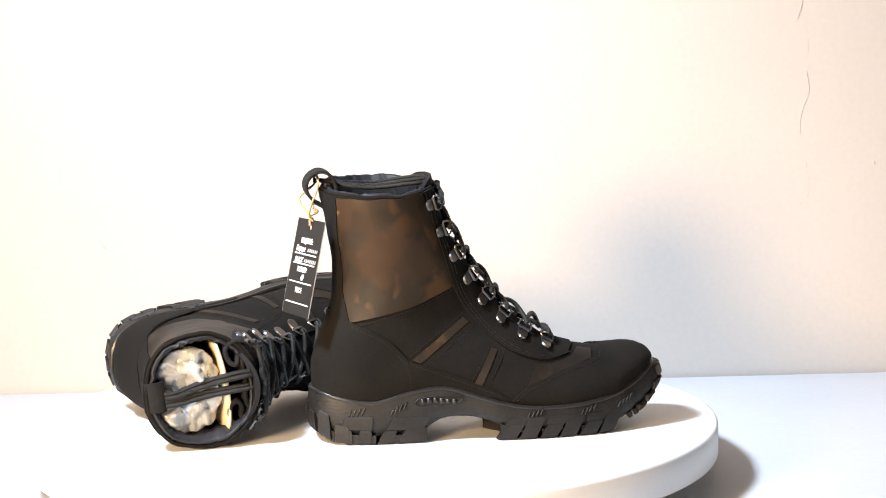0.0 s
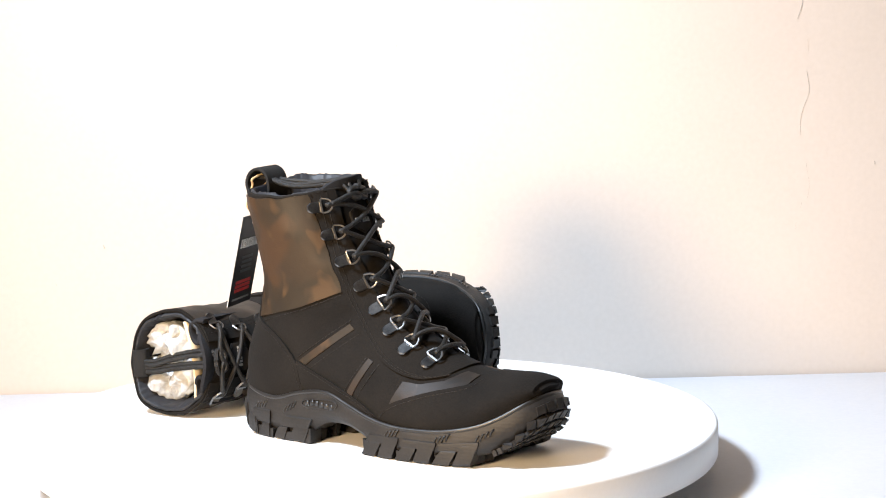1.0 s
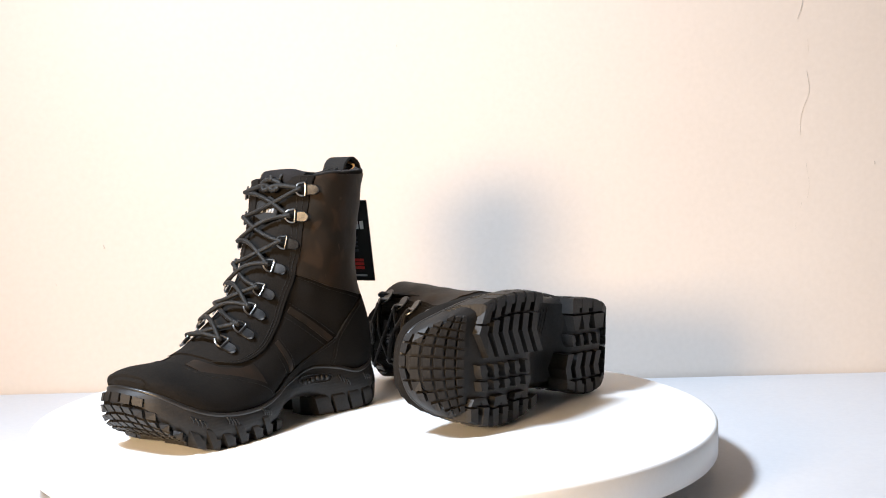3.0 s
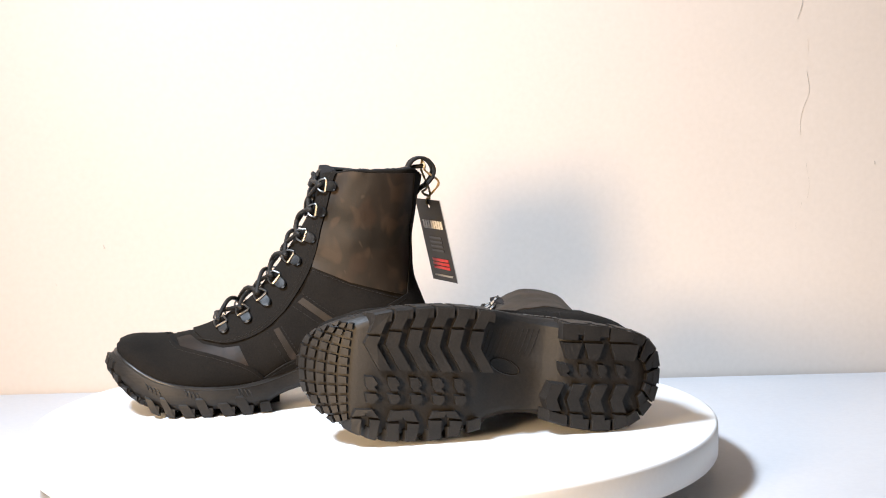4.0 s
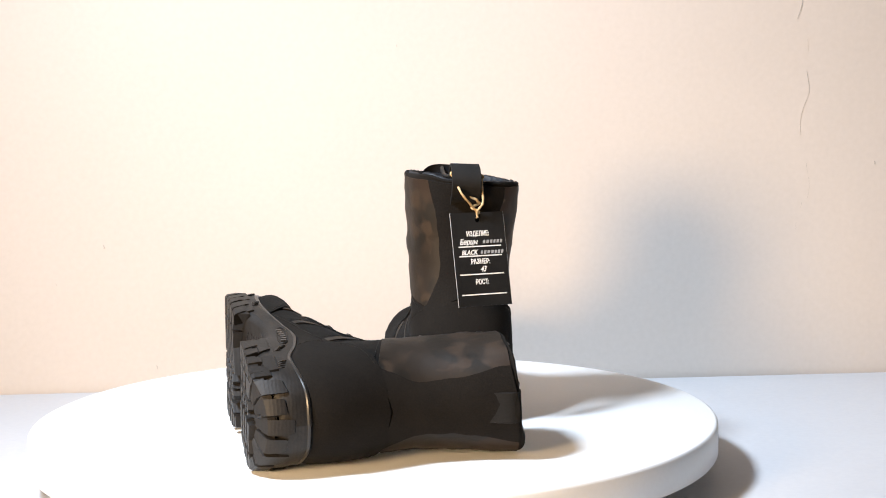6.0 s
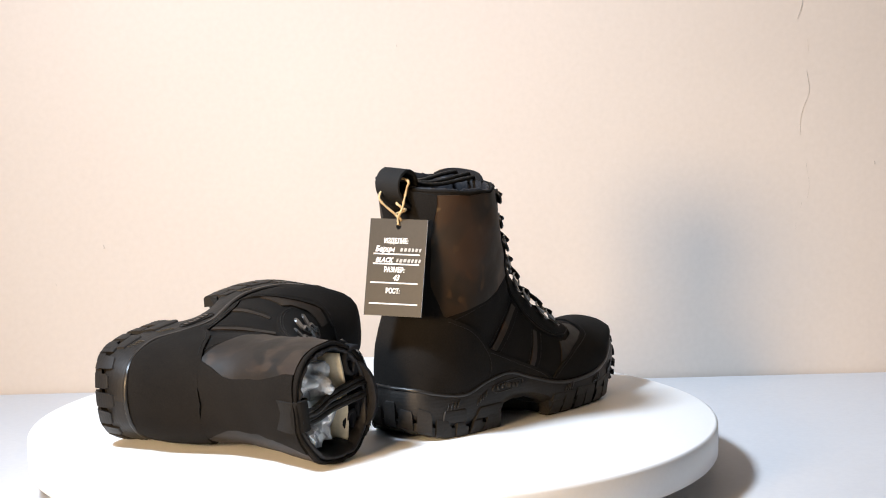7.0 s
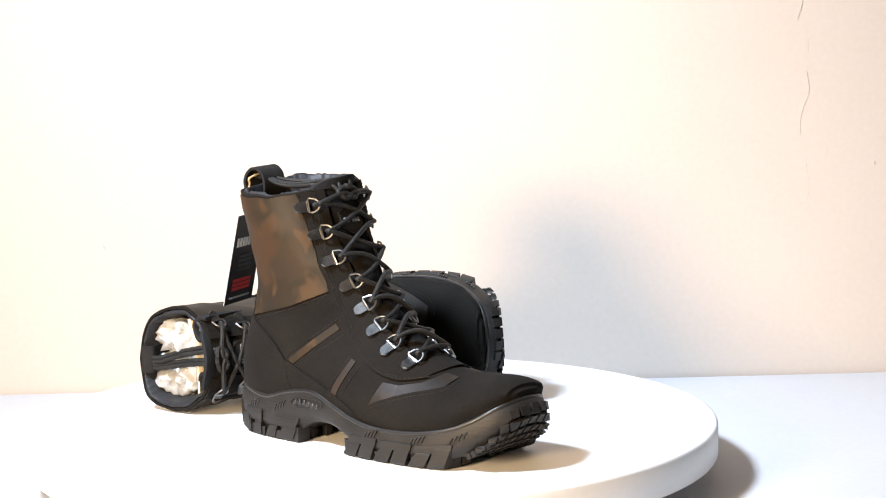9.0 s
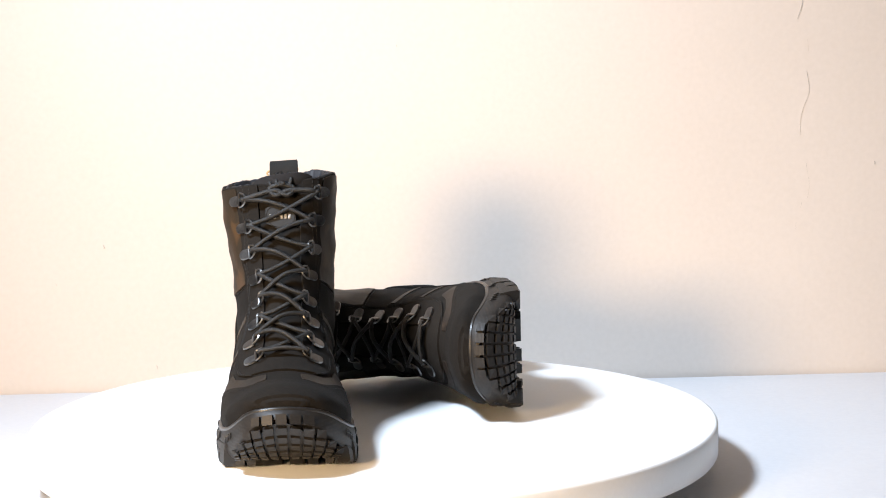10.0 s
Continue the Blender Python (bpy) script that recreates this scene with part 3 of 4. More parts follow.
    def toe_at(g, f, h):
        key = round(f, 5)
        if key not in fans:
            fans[key] = fan_line(f)
        line, run = fans[key]
        d = g * run[-1]
        return Vector([float(np.interp(d, run, [q[c] for q in line])) for c in range(3)])

    def toe_out(g, f, h):
        n = (toe_at(min(g + 0.06, 1.0), f, 0) - toe_at(max(g - 0.06, 0.0), f, 0)).cross(toe_at(g, min(f + 0.06, 1.0), 0) - toe_at(g, max(f - 0.06, -1.0), 0)).normalized()
        p = toe_at(g, f, 0)
        if n.dot(p - Vector((0.235, 0, 0.05))) < 0:
            n = -n
        return p + n * h

    rows_up, cols = 6, 11
    for j in range(rows_up):
        for i in range(cols):
            if (j >= 5 and abs(i - 5) > 2) or (j == 4 and abs(i - 5) > 3) or (j == 3 and abs(i - 5) > 4):
                continue
            gap = 0.11 if j < 4 else 0.08
            fa, fb = -1 + 2 * (i + gap) / cols, -1 + 2 * (i + 1 - gap) / cols
            ga, gb = 0.06 + 0.93 * (j + 0.12) / rows_up, 0.06 + 0.93 * (j + 0.88) / rows_up
            mid = (j + 0.5) / rows_up
            proud = 0.0034 * (1 - mid) + 0.0016 * mid if abs(i - 5) < 3 else 0.0030 * (1 - mid) + 0.0008 * mid
            b = bmesh.new()
            q = ((ga, fa), (gb, fa), (gb, fb), (ga, fb))
            cg, cf = (ga + gb) / 2, (fa + fb) / 2
            prism(b, [toe_out(g, f, -0.002) for g, f in q], [toe_out(cg + (g - cg) * 0.90, cf + (f - cf) * 0.90, proud) for g, f in q])
            bmesh.ops.recalc_face_normals(b, faces=b.faces[:])
            flip(b, side)
            finish("toe_block", b, RUBBER, sole, smooth=30)
    # heel: outer blocks, middle zigzags, inner chevrons, back wedges
    for a, b2 in ((0.094, 0.079), (0.075, 0.060), (0.052, 0.028)):
        lug([(a, 0.030), (b2, 0.030), (b2, OUTER(b2)), (a, OUTER(a))])
        lug([(a - 0.001, 0.0285), (b2 - 0.004, 0.0285), (b2, 0.014), (a - 0.006, 0.014)])
    for u0, u1, h, lean, base in ((0.0240, 0.0325, 0.013, 0.0, 0.0), (0.0375, 0.0475, 0.013, 0.001, 0.0), (0.0245, 0.0480, 0.013, 0.002, 0.0105),
                                  (0.0530, 0.0640, 0.012, 0.006, 0.0), (0.0690, 0.0860, 0.014, 0.008, 0.0), (0.0590, 0.0900, 0.011, 0.007, 0.0105)):
        side_lug(u0, u1, 1, h, lean, base)
    for k in range(4):
        u = 0.094 - 0.0165 * k
        lug([(u, 0.011), (u - 0.006, 0.011), (u - 0.010, 0.005), (u - 0.007, 0.002), (u - 0.011, -0.001), (u - 0.004, -0.001), (u - 0.001, 0.004)])
    for k in range(4):
        u = 0.104 - 0.0190 * k
        wide = 0.0115
        i = -INNER(u - 0.008)
        lug([(u - 0.004, -0.006), (u - wide - 0.004, -0.006), (u - wide + 0.001, -0.020), (u - wide - 0.003, -0.030), (u - 0.003, -0.030), (u + 0.001, -0.020)])
        lug([(u - 0.003, -0.0312), (u - wide - 0.003, -0.0312), (u - wide - 0.006, i), (u - 0.006, i)])
        side_lug(u - wide - 0.0085, u - 0.0045, -1, 0.018, 0.007)
    for k in range(5):
        a0, a1 = radians(112 + 27.5 * k), radians(112 + 27.5 * k + 23)
        lug([(0.029 + r * math.cos(a) * 1.0, r * math.sin(a) * 1.32) for r, a in ((0.013, a0), (0.0275, a0), (0.0275, a1), (0.013, a1))])
    # ring of upright blocks round the back of the heel
    run_in, run_out = [0.0], [0.0]
    for i in range(1, 40):
        run_out.append(run_out[-1] + (OUTLINE[i] - OUTLINE[i - 1]).length)
        run_in.append(run_in[-1] + (OUTLINE[-i] - OUTLINE[1 - i]).length)

    def heel_point(d, proud):
        runs, sign = (run_out, 1) if d >= 0 else (run_in, -1)
        f = float(np.interp(abs(d), runs, range(40)))
        lo = int(f)
        p = OUTLINE[sign * lo] + (OUTLINE[sign * (lo + 1)] - OUTLINE[sign * lo]) * (f - lo)
        n = (OUTWARD[sign * lo] + (OUTWARD[sign * (lo + 1)] - OUTWARD[sign * lo]) * (f - lo)).normalized()
        return p + n * proud

    for k, d in enumerate((-0.0475, -0.0315, -0.0155, 0.0, 0.0155, 0.0315, 0.0475)):
        b = bmesh.new()
        tall = 0.021 if k % 2 else 0.016
        loops = []
        for h, proud, nip in ((0.0, -0.0010, 0.0), (0.12, 0.0006, 0.0), (0.75, 0.0012, 0.0004), (0.92, 0.0006, 0.0012), (1.0, -0.0010, 0.0020)):
            wide = 0.0062 - nip
            ring = [heel_point(d - wide, proud), heel_point(d + wide, proud), heel_point(d + wide, -0.008), heel_point(d - wide, -0.008)]
            loops.append([b.verts.new((q.x, q.y, TREAD(max(q.x, 0.0)) + h * tall)) for q in ring])
        b.faces.new(loops[0][::-1])
        b.faces.new(loops[-1])
        for lo, hi in zip(loops, loops[1:]):
            for c in range(4):
                b.faces.new((lo[c], lo[(c + 1) % 4], hi[(c + 1) % 4], hi[c]))
        flip(b, side)
        finish("heel_block", b, RUBBER, sole, smooth=30)
    # oval and fine ribs under the arch
    b = bmesh.new()
    tube(b, [(0.136 + 0.0135 * math.cos(a), -0.004 - 0.006 * math.sin(a) - 0.004 * math.cos(a), BODY(0.136 + 0.0135 * math.cos(a)) - 0.0002) for a in np.linspace(0, math.tau, 14)[:-1]], 0.0008, 5, True, 3)
    flip(b, side)
    part("oval_ridge", b, RUBBER, sole)
    for k in range(11):
        b = bmesh.new()
        u = 0.112 + 0.0045 * k
        tube(b, [(u - 0.004, -0.036, BODY(u - 0.004)), (u, -0.022, BODY(u)), (u + 0.004, -0.012, BODY(u + 0.004))], 0.0006, 4, per=2)
        flip(b, side)
        part("arch_rib", b, RUBBER, sole)
    # raised mark on the side wall, as a plain bar with short strokes
    for s in (1, -1):
        b = bmesh.new()
        pill = [(0.104 + 0.0195 * math.copysign(abs(math.cos(a)) ** 0.5, math.cos(a)), 0.0342 + 0.0040 * math.sin(a)) for a in np.linspace(0, math.tau, 21)[:-1]]
        tube(b, [(u, edge(u, s) * (1 - 0.0010 / abs(edge(u, s))), z + 0.06 * (u - 0.104)) for u, z in pill], 0.0006, 5, True, 2)
        flip(b, side)
        part("raised_outline", b, RUBBER, sole)
        for k in range(6):
            b = bmesh.new()
            u = 0.089 + 0.0052 * k
            z = 0.0318 + 0.0009 * math.sin(k)
            w = edge(u, s) * (1 - 0.0012 / abs(edge(u, s)))
            box(b, u, min(w, w + math.copysign(0.0012, w)), z, u + 0.0038, max(w, w + math.copysign(0.0012, w)), z + 0.0042)
            flip(b, side)
            part("raised_mark", b, WELT, sole)
        for u0 in (0.030, 0.064, 0.176, 0.222, 0.256):
            for k in range(4):
                b = bmesh.new()
                u = u0 + 0.0036 * k
                z = RIM(u) * 0.62 + 0.001 * k
                w = edge(u, s) * (1 - 0.0013 / abs(edge(u, s)))
                tube(b, [(u, w, z), (u + 0.001, w + math.copysign(0.0007, w), z + 0.003), (u + 0.003, w, z + 0.006)], 0.0007, 4, per=2)
                flip(b, side)
                part("raised_stroke", b, WELT, sole)
    return sole


def hook_frame(uz, inner):
    th, ph = where(*uz)
    p = last(th, -ph if inner else ph, 0.0030)
    q = last(th, (-1 if inner else 1) * (ph - 0.12), 0.0030)
    a = last(th - 1.0, -ph if inner else ph, 0.0030)
    x = (q - p).normalized()
    y = (a - p)
    y = (y - x * y.dot(x)).normalized()
    z = x.cross(y)
    if z.dot(p - Vector((0.10, 0, p.z - 0.02))) < 0:
        z = -z
    return p, x, y, z


def build_hooks(boot, side):
    """Plate and D-ring of each lace hook; returns the rings' outer ends."""
    ends = {}
    for inner in (False, True):
        for i, uz in enumerate(HOOKS):
            p, x, y, z = hook_frame(uz, inner)
            bm = bmesh.new()
            shape = [(1.25 * a, 1.15 * b) for a, b in [(0.001, -0.0040), (0.001, 0.0040), (-0.0045, 0.0040)] + [(-0.0045 - 0.0040 * math.sin(a), 0.0040 * math.cos(a)) for a in np.linspace(0.3, math.pi - 0.3, 7)] + [(-0.0045, -0.0040)]]
            prism(bm, [p + x * a + y * b - z * 0.0004 for a, b in shape], [p + x * a * 0.93 + y * b * 0.9 + z * 0.0011 for a, b in shape])
            tube(bm, [p + x * 0.001 + y * b + z * 0.0016 for b in (-0.0050, 0.0, 0.0050)], 0.0011, 6, per=2)
            flip(bm, side)
            plate = finish("lace_hook", bm, GUNMETAL, boot, "dark metal lace hook plate", 35)
            bm = bmesh.new()
            loop = [(1.2 * a, 1.12 * b) for a, b in [(0.0012, -0.0048)] + [(0.0028 + 0.0054 * math.sin(a), -0.0050 * math.cos(a)) for a in np.linspace(0.15, math.pi - 0.15, 8)] + [(0.0012, 0.0048)]]
            tube(bm, [p + x * a + y * b + z * (0.0016 + 0.28 * a) for a, b in loop], 0.0008, 6, True, 3)
            flip(bm, side)
            finish("ring", bm, STEEL, plate, "bright wire ring")
            ends[inner, i] = (p + x * 0.0072 + z * 0.0034, z, x)
    return ends


def build_laces(boot, side, ends, grip):
    n = len(HOOKS)

    def bridge(a, b, high, sag=0.0):
        pa, na, xa = ends[a]
        pb, nb, xb = ends[b]
        mid = (pa + pb) / 2 + (na + nb).normalized() * high
        qa = pa + (pb - pa) * 0.25 + (na + nb).normalized() * high * 0.75
        qb = pa + (pb - pa) * 0.75 + (na + nb).normalized() * high * 0.75
        along = ends[False, 4][0] - ends[False, 3][0]
        along.normalize()
        mid, qa, qb = mid + along * sag, qa + along * sag * 0.75, qb + along * sag * 0.75
        return [pa - xa * 0.0015, pa + na * 0.0015, qa, mid, qb, pb + nb * 0.0015, pb - xb * 0.0015]

    for first in (False, True):
        bm = bmesh.new()
        s = first
        for i in range(n - 1, 0, -1):
            tube(bm, bridge((s, i), (not s, i - 1), 0.0066 if first else 0.0040, (-0.0050 if i % 2 else -0.0035) if first else 0.0030), 0.0020, 8, per=4, twist=0.04)
            s = not s
        flip(bm, side)
        part("lace", bm, LACE, boot)
    for i in (n - 1,):
        bm = bmesh.new()
        tube(bm, bridge((False, i), (True, i), 0.0040), 0.0020, 8, per=4, twist=0.04)
        flip(bm, side)
        part("lace_bar", bm, LACE, boot)
    # knot over the tongue and the strands that run to the pull loop
    knot = Vector((0.1125, 0.0, 0.203))
    for v in (-0.010, 0.010):
        bm = bmesh.new()
        pa = ends[v > 0, 0][0]
        tube(bm, [pa, pa + Vector((0.003, -v * 0.5, 0.002)), knot + Vector((0.002, v * 0.6, 0.001)), knot + Vector((0.004, -v * 0.5, -0.003)), knot + Vector((0.0, -v, 0.003)),
                  knot + Vector((0.001, v * 0.3, 0.007))], 0.0023, 8, per=5, twist=0.04)
        flip(bm, side)
        part("lace_knot", bm, LACE, boot)
    for k, (v, h) in enumerate(((-0.0085, -0.001), (-0.0040, 0.001), (0.0070, 0.001)) if side > 0 else ((-0.0105, 0.0), (-0.0070, 0.0015), (0.0005, 0.0), (0.0035, 0.0012))):
        bm = bmesh.new()
        lean = 0.11 * v
        if side > 0:
            tube(bm, [knot + Vector((0.0, v * 0.8, 0.0)), (0.106, v * 1.2, 0.2125 + h + lean), (0.090, v * 1.5, 0.2125 + h + lean), (0.062, v * 1.3 + 0.002, 0.2095 + h * 0.6 + lean), (0.040, v * 0.9, 0.2105 + h * 0.4 + lean),
                      (grip[0] + 0.014, v * 0.6, grip[1] - 0.001), (grip[0] + 0.006, v * 0.55, grip[1] - 0.0002), (grip[0], v * 0.5, grip[1])], 0.0018, 8, per=5, twist=0.05)
        else:
            back = -0.0015 + 0.0032 * k
            tube(bm, [knot + Vector((-0.004, v * 0.8, 0.002)), (0.100, v, 0.2070 + h), (0.085, v * 0.9 + back * 0.1, 0.2068 + h), (0.062, v * 0.5 + back * 0.5, 0.2045 + h), (0.042, back, 0.2060 + h),
                      (grip[0] + 0.008, back, grip[1] + 0.0005), (grip[0], back * 0.9, grip[1])], 0.0022, 8, per=5, twist=0.05)
        flip(bm, side)
        part("lace_strand", bm, LACE, boot)


def stitch_row(bm, pts, inner, lift, pitch=0.0034, length=0.0023, r=0.00034):
    pts = densify(curved(pts), 0.0008, False)
    run, nxt = 0.0, 0.0
    for a, b in zip(pts, pts[1:]):
        d = math.hypot(b[0] - a[0], b[1] - a[1])
        run += d
        if run >= nxt:
            nxt += pitch
            k = length / max(d, 1e-6)
            e = (a[0] + (b[0] - a[0]) * k, a[1] + (b[1] - a[1]) * k)
            line = []
            for q in (a, e):
                t, p = where(*q)
                line.append(last(t, -p if inner else p, lift))
            tube(bm, line, r, 4, per=1)


def shift(pts, du, dz):
    return [(u + du, z + dz) for u, z in pts]


def build_boot(boot, side, loop, grip):
    """All parts of one boot, heel at the origin and toe along +x; side 1 is a right boot, -1 a left."""
    # upper: outside and turned-in top edge
    SLUMP["shaft"] = 0.0 if side > 0 else 0.11
    bm = bmesh.new()
    nth, nph = 84, 72
    rows = []
    for i in range(nth + 1):
        th = T0 + (T1 - T0) * i / nth
        row = []
        for k in range(nph):
            ph = math.tau * k / nph
            p = last(th, ph)
            fold = 0.0009 * noise.noise((p.x * 38, p.y * 38, p.z * 60)) + 0.0005 * noise.noise((p.x * 110, p.y * 110, p.z * 110))
            c = Vector((p.x, 0, p.z))
            d = p - c
            row.append(bm.verts.new(p + (d.normalized() * fold if d.length > 0.01 else Vector())))
        rows.append(row)
    for a, b in zip(rows, rows[1:]):
        for k in range(nph):
            bm.faces.new((a[k], a[(k + 1) % nph], b[(k + 1) % nph], b[k]))
    bm.faces.new(rows[-1])
    inner_rows = [rows[0]]
    for th, inset in ((T0, 0.0022), (186, 0.0070), (194, 0.0100), (202, 0.0105), (207, 0.011)):
        inner_rows.append([bm.verts.new(last(th, math.tau * k / nph, -inset)) for k in range(nph)])
    for a, b in zip(inner_rows, inner_rows[1:]):
        for k in range(nph):
            bm.faces.new((b[k], b[(k + 1) % nph], a[(k + 1) % nph], a[k]))
    bm.faces.new(inner_rows[-1])
    flip(bm, side)
    finish("upper", bm, SUEDE, boot, "black suede upper", 50)
    # thin edge binding and the crumpled lining inside the collar
    bm = bmesh.new()
    tube(bm, [last(T0, a, -0.0012) + Vector((0, 0, 0.0002)) for a in np.linspace(0, math.tau, 60)[:-1]], 0.0015, 8, True, 2)
    flip(bm, side)
    part("collar_binding", bm, SUEDE, boot, "thin black turned top edge")
    bm = bmesh.new()
    liner = []
    for th, inset, rise in ((T0, 0.0022, -0.0015), (T0, 0.0030, 0.0018), (T0, 0.0046, 0.0028), (T0, 0.0058, 0.0014), (183, 0.0060, 0), (186, 0.0062, 0), (189, 0.0064, 0), (193, 0.0068, 0), (198, 0.0075, 0), (205, 0.0085, 0)):
        row = []
        for k in range(144):
            ph = math.tau * k / 144
            deep = min(max((th - T0) / 4, 0.0), 1.0)
            lump = abs(noise.noise((ph * 5.5 + th * 0.16, th * 0.10, 2.0 + side))) + 0.5 * abs(noise.noise((ph * 13 - th * 0.3, th * 0.2, 7.0)))
            p = last(th, ph, -inset - 0.0070 * lump * (0.25 + 0.75 * deep))
            row.append(bm.verts.new(p + Vector((0, 0, rise * (0.6 + 0.9 * lump)))))
        liner.append(row)
    for a, b in zip(liner, liner[1:]):
        for k in range(144):
            bm.faces.new((a[k], a[(k + 1) % 144], b[(k + 1) % 144], b[k]))
    flip(bm, side)
    part("collar_lining", bm, SATIN, boot, "crumpled glossy black lining", 80)
    # overlays
    for inner in (False, True):
        for name, pts, lift in (("shaft_panel", SHAFT_PANEL, 0.0010), ("side_stripe", STRIPE_UPPER, 0.0009), ("side_stripe", STRIPE_LOWER, 0.0009), ("vamp_panel", VAMP_PANEL, 0.0010)):
            bm = overlay(side_poly(pts, inner), lift)
            flip(bm, side)
            # full colour only on the standing boot's outer side; shade is coloured in elsewhere
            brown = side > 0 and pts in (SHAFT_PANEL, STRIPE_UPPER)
            finish(name, bm, (CAMO_INNER_SHADED if inner else CAMO) if brown else CAMO_DEEP_SHADED if pts is VAMP_PANEL or (side < 0 and pts is not SHAFT_PANEL) else CAMO_SHADED, boot, "dark camouflage fabric panel", 50)
        # eyestay with the hooks
        front = [(t, 0.36) for t in np.linspace(T0, 246, 22)] + [(247.5, 0.24), (248.3, 0.0), (256.3, 0.0), (255.8, 0.25)]
        outer = dense([where(*p) for p in densify(curved(EYESTAY_EDGE), 0.006, False)], False)
        poly = front + outer[::-1]
        poly = [(t, math.tau - p) for t, p in poly] if inner else poly
        bm = overlay(poly, 0.0019)
        flip(bm, side)
        finish("eyestay", bm, SUEDE, boot, "black suede lace facing", 50)
        # low foxing between counter and toe guard
        pts = curved(QUARTER_LINE) + [(0.160, 0.022), (0.120, 0.030), (0.086, 0.034)]
        bm = overlay(side_poly(pts, inner), 0.0017)
        flip(bm, side)
        finish("quarter", bm, SUEDE, boot, "black suede lower quarter", 50)
    edge_pts = dense([where(*p) for p in densify(curved(COUNTER_EDGE), 0.006, False)], False)
    edge_pts[0] = (edge_pts[0][0], math.pi)
    low = [where(*p) for p in ((0.060, 0.024), (0.030, 0.023), (0.012, 0.024))] + [(216.0, math.pi)]
    half = edge_pts + low
    bm = overlay(half + [(t, math.tau - p) for t, p in half[-2:0:-1]], 0.0020)
    flip(bm, side)
    finish("heel_counter", bm, SUEDE, boot, "black suede heel counter", 50)
    edge_pts = dense([where(*p) for p in densify(curved(MUDGUARD_EDGE), 0.006, False)], False) + [(265.5, 0.22), (266.0, 0.0)]
    half = [(T1, 2.5), (270, 2.5), (246, 2.45)] + edge_pts
    half = dense(half, False)
    bm = overlay(half + [(t, -p) for t, p in half[-2::-1]], 0.0018)
    flip(bm, side)
    finish("toe_guard", bm, SUEDE, boot, "black suede toe guard", 50)
    # strap up the back of the shaft
    a0 = [where(*p) for p in densify(curved(BACK_EDGE), 0.006, False)]
    half = [(T0, math.pi)] + a0 + [(203.0, math.pi)]
    bm = overlay(half + [(t, math.tau - p) for t, p in half[-2:0:-1]], 0.0018)
    flip(bm, side)
    finish("back_strap", bm, SUEDE, boot, "black suede back strap", 50)
    # pull loop
    bm = bmesh.new()
    path = smooth_line([(u, 0, z) for u, z in loop], 5)
    strips = []
    for i, p in enumerate(path):
        d = (path[min(i + 1, len(path) - 1)] - path[max(i - 1, 0)]).normalized()
        n = Vector((-d.z, 0, d.x))
        strips.append([bm.verts.new(p + n * h + Vector((0, w, 0.05 * w))) for w, h in ((-0.0125, 0.0), (-0.0120, 0.0013), (0.0120, 0.0013), (0.0125, 0.0), (0.0120, -0.0013), (-0.0120, -0.0013))])
    for a, b in zip(strips, strips[1:]):
        for k in range(6):
            bm.faces.new((a[k], a[(k + 1) % 6], b[(k + 1) % 6], b[k]))
    bm.faces.new(strips[0])
    bm.faces.new(strips[-1][::-1])
    flip(bm, side)
    finish("pull_loop", bm, FABRIC, boot, "black webbing pull loop", 40)
    # tongue top and badge
    bm = bmesh.new()
    rows = []
    for j in range(7):
        h = j / 6
        row = []
        for k in range(13):
            v = -0.026 + 0.052 * k / 12
            bow = 0.010 * (v / 0.026) ** 2
            row.append((0.105 - bow + 0.004 * math.sin(h * 2.2), v, 0.196 + 0.0215 * h + 0.11 * v - 0.006 * (v / 0.026) ** 4))
        rows.append(row)
    prism_grid(bm, rows, Vector((-0.0035, 0, 0)))
    flip(bm, side)
    finish("tongue", bm, LINING, boot, "black padded tongue", 50)
    th = 191.0
    bm = bmesh.new()
    c, n = last(th, 0, 0.0022), (last(th, 0, 0.004) - last(th, 0, 0.0)).normalized()
    up = (last(th - 3, 0) - last(th + 3, 0)).normalized()
    hexa = [(0.0145 * math.sin(a), 0.0125 * math.cos(a)) for a in np.linspace(0, math.tau, 7)[:-1]]

    def on_badge(a, b, h):
        return c + Vector((0, 1, 0)) * a + up * b + n * h
    prism(bm, [on_badge(a, b, -0.001) for a, b in hexa], [on_badge(a, b, 0.0010) for a, b in hexa])
    flip(bm, side)
    badge = finish("tongue_badge", bm, LEATHER, boot, "black badge with white print", 30)
    bm = bmesh.new()
    tube(bm, [on_badge(a * 0.86, b * 0.86, 0.0012) for a, b in hexa], 0.0003, 5, True, 2)
    flip(bm, side)
    part("badge_border", bm, THREAD, badge)
    for k in (0, 1, 3, 4, 5):
        bm = bmesh.new()
        a = -0.0092 + 0.0031 * k
        prism(bm, [on_badge(x, y, 0.0009) for x, y in ((a, -0.003), (a + 0.0023, -0.003), (a + 0.0023, 0.001), (a, 0.001))],
              [on_badge(x, y, 0.0014) for x, y in ((a, -0.003), (a + 0.0023, -0.003), (a + 0.0023, 0.001), (a, 0.001))])
        flip(bm, side)
        part("badge_bar", bm, PRINT_GREY, badge)
    # seams
    for inner in (False, True):
        bm = bmesh.new()
        stitch_row(bm, shift(EYESTAY_EDGE, 0.0030, 0.0006), inner, 0.0020)
        stitch_row(bm, shift(EYESTAY_EDGE, 0.0055, 0.0012), inner, 0.0020)
        stitch_row(bm, shift(COUNTER_EDGE[1:], -0.0028, -0.0022), inner, 0.0021)
        stitch_row(bm, shift(MUDGUARD_EDGE, 0.001, -0.0028), inner, 0.0019)
